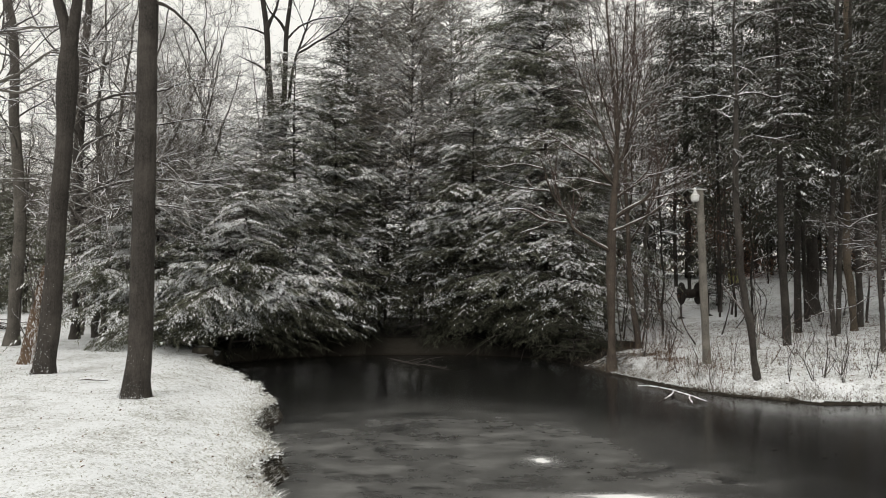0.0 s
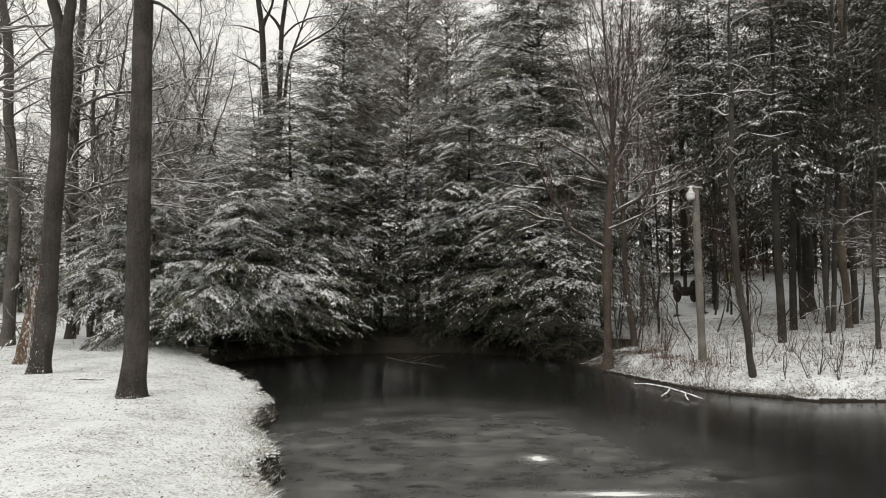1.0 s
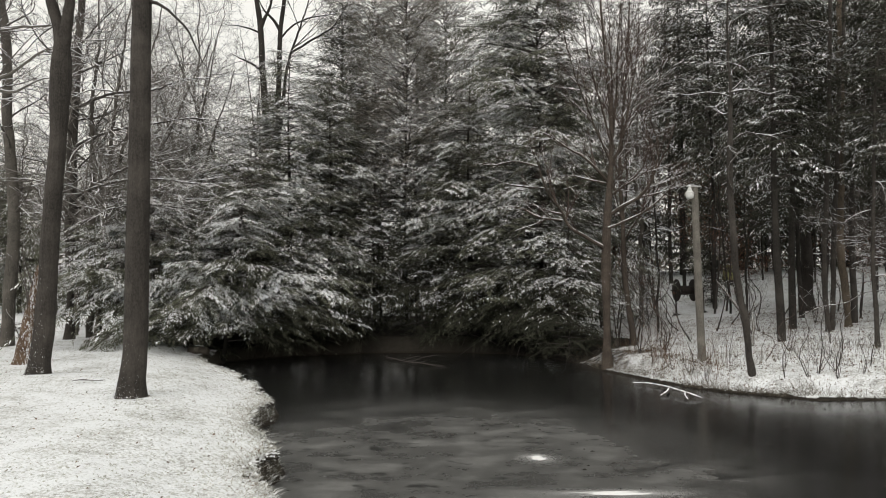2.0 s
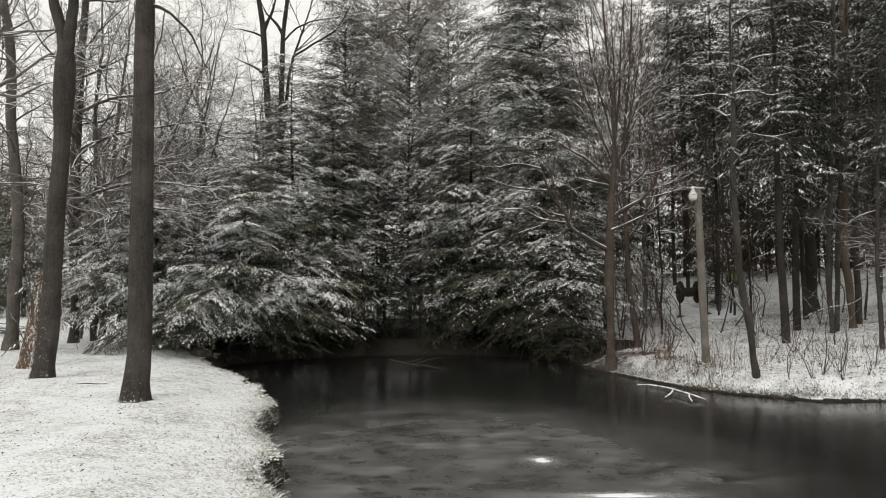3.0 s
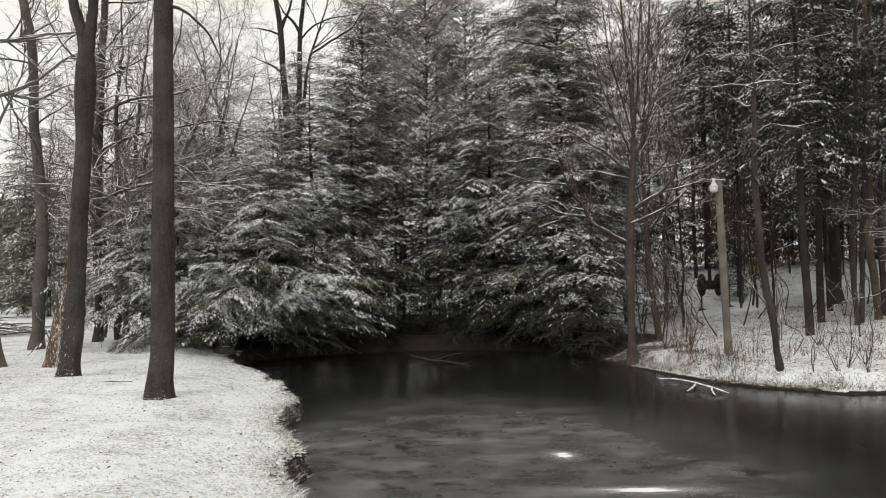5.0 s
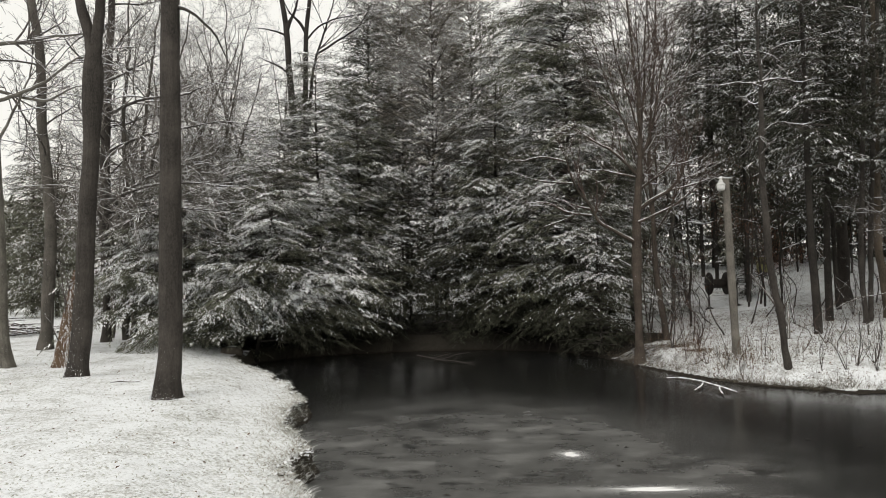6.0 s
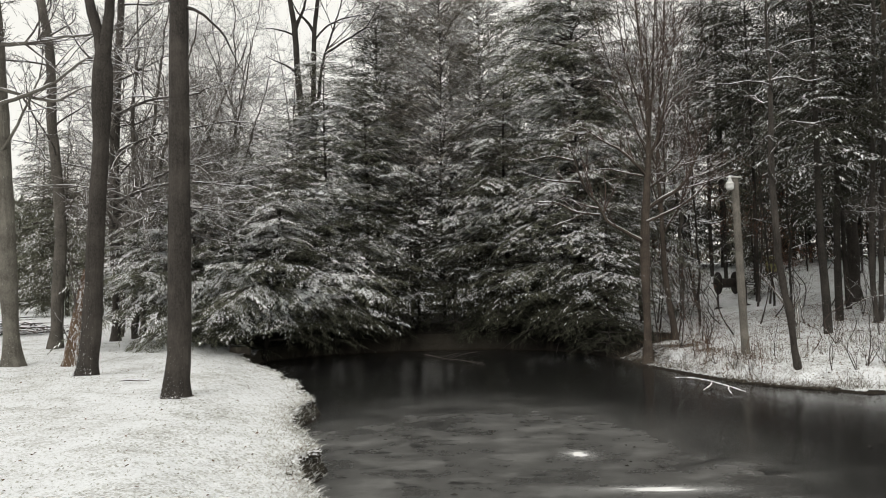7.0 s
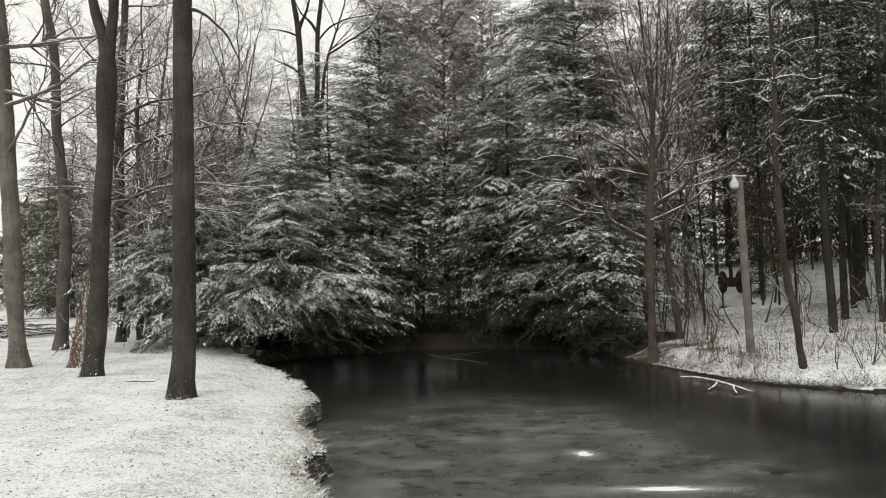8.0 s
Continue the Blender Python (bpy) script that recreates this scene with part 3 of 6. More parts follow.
def hemlock(x, y, height, radius, seed, label, crown_base=0.5, snow=0.5, dense=1.0, leaf=0.115, mat=None, lean=(0, 0), droop=0.2, taper=0.65,
            name="hemlock_tree", group="hemlocks by the pond", girth=0.011, shade=2.6, lift=0.0, skirt=0.06, shelf=0.3, frost_dim=1.0):
    """A conifer with drooping, fern-like boughs, an uneven outline, and snow lying on the sprays."""
    rng = np.random.RandomState(seed)
    z0 = gz(x, y)
    top = thing(name, x, y, z0, label, "tree", group)
    h = np.linspace(0, 1, 14)
    tp = np.stack([x + lean[0] * h, y + lean[1] * h, z0 - 0.1 + height * h], 1)
    tp[1:, 0] += 0.05 * np.sin(h[1:] * 8 + seed) * np.minimum(1, 6 * h[1:])
    bag = Bag()
    bag.tube(tp, np.maximum(girth * height * (1 - h) ** 0.9, 0.012), 9)
    part("trunk", bag, M_BARK_FAR, top)
    nb = int((height - crown_base) * 14 * dense)
    t = np.sort(rng.uniform(0, 1, nb))
    hb = crown_base + (height - crown_base) * t
    az = np.arange(nb) * 2.39996 + rng.uniform(-0.6, 0.6, nb)
    # boughs gather in shelves that wander up and down round the tree
    gap = 0.62 + 0.02 * height
    phase = 0.35 * np.sin(2 * az + seed) + 0.25 * np.sin(3 * az - 1.7 * seed)
    hb = hb + shelf * (np.round(hb / gap + phase) * gap - phase * gap + rng.normal(0, 0.07, nb) - hb)
    hb = np.clip(hb, 0.5 * crown_base, height * 0.99)
    lump = 1 + 0.20 * np.sin(2 * az + 3.1 * t * height / 4 + seed) + 0.14 * np.sin(5 * az - 5.3 * t * height / 4)
    L = radius * np.clip((1 - t) ** taper, 0.04, 1) * rng.uniform(0.5, 1.12, nb) * lump * (0.6 + 0.4 * smooth(0.0, 0.22, t)) + 0.2
    rise, fall = rng.uniform(-0.10, 0.22, nb) + 0.35 * t + lift, droop * rng.uniform(0.6, 1.5, nb)
    bend = rng.uniform(-0.15, 0.15, nb)
    wood, snow_bag, leaf_bag = Bag(), Bag(), Bag()
    up3 = np.array([0, 0, 1.0])

    def bough(i, u):
        """Points at the shares u along the boughs i, and the way each runs there."""
        d = np.stack([np.cos(az[i]), np.sin(az[i]), 0 * u], 1)
        side = np.stack([-d[:, 1], d[:, 0], 0 * u], 1)
        o = np.stack([x + lean[0] * hb[i] / height, y + lean[1] * hb[i] / height, z0 + hb[i]], 1)
        p = o + (u * L[i])[:, None] * d + (bend[i] * L[i] * u * u)[:, None] * side + ((rise[i] * u - fall[i] * 1.5 * u**2.2) * L[i])[:, None] * up3
        return p, d, side, rise[i] - fall[i] * 3.3 * u**1.2

    u6 = np.linspace(0, 1, 3)
    for i in range(nb):
        wood.tube(bough(np.full(3, i), u6)[0], (0.007 + 0.009 * L[i]) * (1.05 - u6), 3)
    # side fronds along every bough, shorter towards its tip, and one at the tip itself
    nf = np.maximum(3, (L / (0.06 + 0.75 * leaf)).astype(int))
    fi = np.repeat(np.arange(nb), nf)
    fk = np.concatenate([np.arange(q) for q in nf])
    fu = 0.10 + 0.90 * (fk + rng.uniform(0.3, 1.0, len(fi))) / nf[fi]
    fp, fd, fs, slope = bough(fi, fu)
    way = np.where(fk == nf[fi] - 1, 0.0, np.where(fk % 2 == 0, 1.0, -1.0)) * rng.uniform(0.6, 1.15, len(fi))
    fd = fd * np.cos(way)[:, None] + fs * np.sin(way)[:, None]
    fl = np.minimum(0.45 * (1.05 - fu) * L[fi] + 0.22, 1.25) * rng.uniform(0.6, 1.2, len(fi))
    tilt = slope * np.cos(way) + rng.normal(-0.03, 0.11, len(fi))
    sag = rng.uniform(0.15, 0.5, len(fi))
    load_f = np.clip(rng.normal(0.5, 0.32, len(fi)), 0, 1)
    fperp = np.stack([-fd[:, 1], fd[:, 0], 0 * fu], 1) + rng.normal(0, 0.16, (len(fi), 1)) * up3
    # twigs in two ranks along each frond, leaf sprays along each twig
    nt = np.maximum(4, (fl / (leaf * 0.36)).astype(int))
    ti = np.repeat(np.arange(len(fi)), nt)
    tk = np.concatenate([np.arange(q) for q in nt])
    ts = 0.08 + 0.92 * (tk + rng.uniform(0, 1, len(ti))) / nt[ti]
    tl = (0.30 * fl[ti] * (1.05 - ts) + 0.05) * rng.uniform(0.6, 1.2, len(ti))
    tside = np.where(tk % 2 == 0, 1.0, -1.0)
    tw = fd[ti] * 0.75 + fperp[ti] * (0.66 * tside)[:, None]
    nl = np.maximum(1, np.round(tl / (leaf * 0.8) + 0.3).astype(int))
    li = np.repeat(np.arange(len(ti)), nl)
    lr = (np.concatenate([np.arange(q) for q in nl]) + rng.uniform(0.1, 0.9, len(li))) / nl[li]
    f_of = ti[li]
    run = ts[li] * fl[f_of]
    P = fp[f_of] + fd[f_of] * run[:, None] + tw[li] * (lr * tl[li])[:, None]
    P[:, 2] += tilt[f_of] * run - sag[f_of] * run**2 - 0.35 * lr * tl[li] + rng.uniform(-0.02, 0.02, len(li))
    D = tw[li] + rng.normal(0, 0.17, (len(li), 3))
    D[:, 2] += tilt[f_of] - 2 * sag[f_of] * run - 0.25
    S = np.clip(0.35 + 0.65 * fu[f_of], 0, 1)
    K = load_f[f_of]
    T = t[fi[f_of]]
    steep = tilt[f_of] - 2 * sag[f_of] * run
    hem = skirt * (1 + 0.45 * np.sin(P[:, 0] * 2.3 + seed) * np.sin(P[:, 1] * 1.9))
    away = np.sin(az[fi[f_of]]) > 0.3
    ok = (P[:, 2] > hem + 0.25 * rng.uniform(0, 1, len(P)) ** 2) & (rng.uniform(0, 1, len(P)) > 0.5 * away)
    P, D, S, K, T, steep = P[ok], D[ok], S[ok], K[ok], T[ok], steep[ok]
    D /= np.linalg.norm(D, axis=1)[:, None]
    n = len(P)
    ll = leaf * rng.uniform(0.6, 1.35, n)
    ww = leaf * 0.145 * rng.uniform(0.7, 1.4, n)
    W = np.cross(D, [0, 0, 1.0]) + rng.normal(0, 0.25, (n, 3))
    W -= D * (W * D).sum(1)[:, None]
    W /= np.linalg.norm(W, axis=1)[:, None] + 1e-9
    # snow lies in pads, whole sprays of them together, more on the low broad boughs
    clump = 0.5 * np.sin(P[:, 0] * 4.1 + 1.7 * P[:, 2] + seed) * np.sin(P[:, 1] * 3.7 + 2.6 * P[:, 2]) + 0.6 * np.sin(P[:, 0] * 1.3 - P[:, 2] * 2.1 + 2 * seed) + 2.4 * (K - 0.5)
    load = smooth(-0.6, 1.1, clump)
    # Shade low in the crown is put into less snow and duller frost.
    unshaded = smooth(0.2 * shade, shade, P[:, 2])
    pick = rng.uniform(0, 1, n) < np.clip(1.7 * snow * (1.1 - 0.2 * T) * S * (0.03 + 1.5 * load ** 1.6) * unshaded * smooth(-1.5, -0.5, steep), 0, 0.95)
    frost = frost_dim * np.clip(0.62 * load + 0.38 * rng.uniform(0, 1, n), 0, 1) * (0.45 + 0.55 * unshaded)
    bare = ~(pick & (rng.uniform(0, 1, n) < 0.55))
    tri = np.stack([P - W * ww[:, None], P + W * ww[:, None], P + D * ll[:, None]], 1)
    leaf_bag.add(tri[bare], np.arange(3 * int(bare.sum())).reshape(-1, 3))
    crown = part("crown", leaf_bag, mat or M_HEMLOCK, top, "", "stuff", False)
    crown.data.attributes.new("frost", "FLOAT", "POINT").data.foreach_set("value", np.repeat(frost[bare], 3).astype(np.float32))
    q, dd, k = P[pick], D[pick], int(pick.sum())
    w = np.cross(dd, [0, 0, 1.0]) + rng.normal(0, 0.1, (k, 3))
    w /= np.linalg.norm(w, axis=1)[:, None] + 1e-9
    sl, sw = ll[pick] * rng.uniform(0.7, 1.1, k), leaf * rng.uniform(0.12, 0.20, k) * (0.55 + 0.75 * load[pick])
    rise_up = np.array([0, 0, 1.0])
    c0, c1 = q + rise_up * 0.016, q + dd * sl[:, None] + rise_up * 0.012
    snow_bag.add(np.stack([c0 - w * sw[:, None], c0 + w * sw[:, None], c1], 1), np.arange(3 * k).reshape(-1, 3))
    part("bough_wood", wood, M_TWIG, top, "", "stuff")
    part("snow", snow_bag, M_SNOW, top, "fresh white snow", "stuff", False)
    return top


# the hemlocks round the head of the cove
SNOWY = "broad hemlock with drooping snow-laden boughs over the pond"
SPIRE = "slender hemlock spire lightly dusted with snow"
BROWN = "thin brownish conifer with sparse dusted needles"
hemlock(-5.85, 30.0, 11.3, 2.7, 11, SPIRE, 0.6, 0.6, 1.7, 0.105, taper=0.42)
hemlock(-4.4, 31.2, 10.3, 3.0, 29, SPIRE, 0.6, 0.6, 1.4, 0.105, taper=0.48)
hemlock(-7.2, 30.6, 9.4, 2.4, 33, SPIRE, 0.6, 0.6, 1.7, 0.105, taper=0.34)
hemlock(-8.7, 29.8, 8.4, 3.0, 30, SPIRE, 0.5, 0.6, 1.2, taper=0.48)
hemlock(-11.0, 31.2, 8.7, 3.0, 31, SPIRE, 0.5, 0.55, 1.1, taper=0.48)
hemlock(-13.4, 32.0, 8.3, 2.8, 34, SPIRE, 0.5, 0.5, 1.0, 0.13, M_MID, taper=0.5)
hemlock(-9.6, 25.9, 5.8, 4.0, 12, SNOWY, 0.05, 1.05, 2.0, 0.115, taper=0.45, shelf=0.85)
hemlock(-7.3, 26.0, 6.8, 4.3, 13, SNOWY, 1.0, 1.2, 2.1, 0.115, taper=0.42, lean=(1.0, -0.6), droop=0.16, shelf=0.85)
hemlock(-4.55, 36.0, 16.4, 2.8, 14, "tall dark hemlock with little snow", 4.0, 0.15, 3.2, 0.135, M_MID, taper=0.5, girth=0.006, lift=0.35)
hemlock(-1.4, 33.6, 17.5, 2.6, 15, BROWN, 4.5, 0.6, 1.6, 0.14, M_DRY, taper=0.36, girth=0.004, lift=0.6)
hemlock(-2.9, 35.0, 17.0, 2.2, 16, BROWN, 4.5, 0.6, 1.6, 0.14, M_DRY, taper=0.36, girth=0.004, lift=0.6)
hemlock(0.4, 35.5, 17.0, 2.4, 32, BROWN, 4.5, 0.6, 1.6, 0.14, M_DRY, taper=0.36, girth=0.004, lift=0.6)
# Shade at the cove head is put into this tree's darker needles.
hemlock(-2.4, 32.4, 6.4, 3.4, 17, "hemlock at the cove head with needles darkened for shade", 1.0, 0.4, 1.4, 0.115, M_SHADED, skirt=1.0)
hemlock(4.0, 29.9, 18.5, 4.2, 18, "tall full hemlock frosted with snow over the water", 0.4, 0.48, 1.95, 0.118, M_HEMLOCK, taper=0.38, girth=0.005, shade=5.0, lift=0.12, shelf=0.5)
hemlock(1.3, 31.8, 11.5, 4.2, 19, "hemlock with snow-dusted boughs over dark water", 0.3, 0.65, 1.3, 0.115, M_MID, taper=0.5, shade=4.0, shelf=0.6)
hemlock(4.6, 27.2, 5.6, 2.1, 20, SNOWY, 0.3, 0.65, 1.6, 0.115, M_MID, taper=0.5, shade=3.0, shelf=0.8)
# Dark needles and dulled frost stand for the shade under the boughs.
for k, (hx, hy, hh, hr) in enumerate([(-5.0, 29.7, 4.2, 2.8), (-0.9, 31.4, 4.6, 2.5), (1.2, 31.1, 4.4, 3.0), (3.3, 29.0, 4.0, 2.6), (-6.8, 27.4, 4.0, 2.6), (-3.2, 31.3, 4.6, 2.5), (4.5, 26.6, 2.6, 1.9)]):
    hemlock(hx, hy, hh, hr, 120 + k, "low hemlock over the cove with shade put into its dark needles", 0.02, 0.06, 1.3, 0.15, M_SHADED, taper=0.4, droop=0.22, skirt=0.1 if hx > 4 or hx < -6 or hy > 31 else 0.4, frost_dim=0.6)
for k, (hx, hy, hh, hr) in enumerate([(9.0, 33.0, 2.0, 1.0), (8.3, 33.6, 1.6, 0.9), (10.3, 38.2, 1.7, 1.1)]):
    hemlock(hx, hy, hh, hr, 140 + k, "low young hemlock bent under fresh snow", 0.1, 1.0, 2.0, 0.11, taper=0.5, group="young hemlocks in the woods")
# the stand on the slope
# These trees take the darker needle copy, woodland shade in its colour.
DARK = "tall dark hemlock with high crown and snow-dusted boughs"
DEEP = "dark hemlock deep in the woods dusted with snow"
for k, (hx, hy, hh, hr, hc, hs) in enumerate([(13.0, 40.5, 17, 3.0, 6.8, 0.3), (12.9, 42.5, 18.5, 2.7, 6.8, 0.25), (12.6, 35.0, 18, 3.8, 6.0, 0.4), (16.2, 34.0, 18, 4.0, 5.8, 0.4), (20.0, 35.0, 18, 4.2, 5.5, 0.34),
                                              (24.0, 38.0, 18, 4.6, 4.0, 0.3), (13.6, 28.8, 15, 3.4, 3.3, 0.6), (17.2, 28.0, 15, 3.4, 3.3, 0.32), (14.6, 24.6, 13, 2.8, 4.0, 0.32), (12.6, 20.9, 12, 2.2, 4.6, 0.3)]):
    hemlock(hx, hy, hh, hr, 60 + k, DARK, hc, hs * 0.48, 0.9 if hy > 26 else 1.3, 0.16 if hy > 26 else 0.11, M_SHADED, group="hemlocks on the slope", taper=0.36, girth=0.006)
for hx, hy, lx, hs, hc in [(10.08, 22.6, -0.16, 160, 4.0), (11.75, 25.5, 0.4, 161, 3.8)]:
    hemlock(hx, hy, 14.5, 2.3, hs, "slim hemlock with a straight dark trunk and high snowy boughs", hc, 0.32, 0.85, 0.13, M_SHADED, (lx, 0), taper=0.4, girth=0.0088, group="hemlocks on the slope")
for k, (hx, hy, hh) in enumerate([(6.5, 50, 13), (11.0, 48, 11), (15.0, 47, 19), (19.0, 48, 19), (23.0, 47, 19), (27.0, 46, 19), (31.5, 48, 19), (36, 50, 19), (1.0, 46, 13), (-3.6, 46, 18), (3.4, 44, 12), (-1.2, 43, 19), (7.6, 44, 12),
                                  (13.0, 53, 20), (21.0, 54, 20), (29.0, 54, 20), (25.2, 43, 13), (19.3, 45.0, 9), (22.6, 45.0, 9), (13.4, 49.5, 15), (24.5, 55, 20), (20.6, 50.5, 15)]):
    hemlock(hx, hy, hh, 4.2, 80 + k, DEEP, 0.2, 0.15, 0.65, 0.31, M_SHADED, group="hemlocks deep in the woods", taper=0.4)
hemlock(13.0, 36.5, 6.0, 1.1, 145, "narrow dark young hemlock deep in the woods", 0.1, 0.12, 2.2, 0.15, M_SHADED, group="young hemlocks in the woods", taper=0.3, frost_dim=0.6)
wood_rng = np.random.RandomState(9)
for k in range(18):
    y = wood_rng.uniform(29, 44)
    q = wood_rng.uniform(0, 1)
    x = y * (0.27 + 0.03 * q if k % 8 == 0 else 0.36 + 0.24 * q)
    h, tip = wood_rng.uniform(6, 10), wood_rng.normal(0, 0.35)
    bare_tree("thin_stem", "thin dark young tree deep in the woods", [(x, y, gz(x, y), 0.05), (x + tip * 0.4, y, gz(x, y) + h * 0.4, 0.04), (x + tip, y, gz(x, y) + h, 0.012)], [], 210 + k, M_BARK_FAR, M_TWIG_DARK, auto=6,
              auto_from=0.15, auto_len=1.6, kids=(6, 5, 2), up=0.05, wild=0.5, tilt=(0.0, 0.6), group="young trees in the woods", sides=6, wob=0.03)
# far conifers beyond the open ground
for k, (hx, hy, hh) in enumerate([(-25.0, 46.0, 11.5), (-20.8, 44.0, 9.5), (-30.0, 52.0, 13.0), (-16.5, 48.0, 9.0)]):
    hemlock(hx, hy, hh, 3.9, 100 + k, "distant dusted conifer beyond the snowy clearing", 0.6, 0.2, 1.9, 0.20, M_MID, group="far conifers")

# hardwoods on the near bank
bare_tree("hardwood_tree", "straight dark grey hardwood trunk on the snowy bank",
          [(-5.17, 13.03, 0.59, 0.265), (-5.16, 13.03, 0.75, 0.228), (-5.12, 13.03, 1.10, 0.206), (-5.10, 13.03, 2.53, 0.192), (-5.09, 13.03, 4.46, 0.173),
           (-5.09, 13.03, 6.43, 0.163), (-5.08, 13.03, 7.43, 0.158), (-5.12, 13.03, 9.97, 0.134), (-5.16, 13.03, 12.77, 0.106)],
          [[(-5.01, 13.00, 7.37, 0.048), (-4.73, 13.00, 7.27, 0.034), (-4.48, 13.00, 7.07, 0.031), (-4.28, 13.00, 6.82, 0.029), (-4.13, 13.00, 6.52, 0.025),
            (-4.01, 13.00, 6.27, 0.021), (-3.78, 13.00, 6.08, 0.012)]], 31, kids=(3, 2), sides=20, group="hardwoods on the bank")
bare_tree("hardwood_tree", "dark hardwood trunk forking into two stems high up",
          [(-8.49, 16.40, 0.58, 0.272), (-8.46, 16.40, 0.82, 0.229), (-8.37, 16.40, 1.63, 0.205), (-8.29, 16.40, 3.80, 0.182), (-8.20, 16.40, 5.64, 0.170), (-8.15, 16.40, 7.65, 0.168), (-8.15, 16.4, 7.9, 0.12)],
          [[(-8.16, 16.40, 7.55, 0.14), (-8.25, 16.40, 8.05, 0.135), (-8.35, 16.40, 8.4, 0.127), (-8.47, 16.40, 8.86, 0.115), (-8.74, 16.40, 10.41, 0.097), (-9.08, 16.40, 12.99, 0.060)],
           [(-8.13, 16.40, 7.55, 0.14), (-8.05, 16.40, 8.05, 0.13), (-8.0, 16.40, 8.4, 0.123), (-7.94, 16.40, 8.86, 0.109), (-7.82, 16.40, 10.66, 0.085), (-7.77, 16.40, 13.25, 0.048)]],
          32, kids=(5, 4, 3), sides=18, group="hardwoods on the bank")
bare_tree("hardwood_tree", "grey hardwood with long snow-lined level limbs",
          [(-11.66, 18.90, 0.67, 0.32), (-11.69, 18.90, 0.98, 0.237), (-11.83, 18.90, 2.91, 0.216), (-11.98, 18.90, 5.44, 0.195), (-12.12, 18.90, 7.58, 0.181), (-12.29, 18.90, 9.74, 0.167), (-12.65, 18.90, 13.42, 0.111)],
          [[(-12.04, 18.70, 8.77, 0.076), (-11.57, 18.70, 8.80, 0.069), (-11.01, 18.70, 8.83, 0.062), (-10.31, 18.70, 8.90, 0.052), (-9.61, 18.70, 8.95, 0.041), (-8.91, 18.70, 9.09, 0.028), (-8.21, 18.70, 9.35, 0.019)],
           [(-11.87, 18.60, 7.28, 0.068), (-11.45, 18.60, 7.38, 0.062), (-10.90, 18.60, 7.56, 0.058), (-10.43, 18.60, 7.80, 0.049), (-10.02, 18.60, 8.13, 0.044), (-9.54, 18.60, 8.37, 0.038), (-9.12, 18.60, 8.48, 0.034), (-8.15, 18.60, 8.55, 0.027), (-7.32, 18.60, 8.80, 0.016)],
           [(-12.01, 18.80, 7.69, 0.062), (-11.51, 18.80, 7.55, 0.055), (-11.01, 18.80, 7.40, 0.050), (-10.52, 18.80, 7.33, 0.047), (-10.17, 18.80, 7.48, 0.044), (-9.83, 18.80, 7.66, 0.036), (-9.06, 18.80, 7.73, 0.025), (-8.50, 18.80, 7.83, 0.014)],
           [(-11.95, 18.80, 6.13, 0.055), (-11.42, 18.80, 6.98, 0.042), (-11.09, 18.80, 7.69, 0.035), (-10.88, 18.80, 8.41, 0.028), (-11.01, 18.80, 9.41, 0.021)]],
          33, M_BARK_PALE, auto=3, auto_from=0.5, auto_len=3.0, kids=(9, 6, 3), wild=0.4, sides=18, stout=1.3, group="hardwoods on the bank")
bare_tree("hardwood_tree", "slim crooked grey hardwood with snow-dusted bark",
          [(-13.65, 24.40, 0.73, 0.28), (-13.62, 24.40, 1.02, 0.225), (-13.54, 24.40, 2.73, 0.198), (-13.47, 24.40, 4.53, 0.180), (-13.65, 24.40, 6.72, 0.162), (-13.81, 24.40, 8.19, 0.153), (-13.83, 24.40, 9.67, 0.144), (-13.90, 24.40, 10.78, 0.144), (-14.12, 24.40, 11.91, 0.126), (-14.50, 24.40, 14.74, 0.072)],
          [], 34, M_BARK_MID, auto=9, auto_from=0.3, auto_len=3.6, stout=1.15, wild=0.45, sides=14, group="hardwoods on the bank")
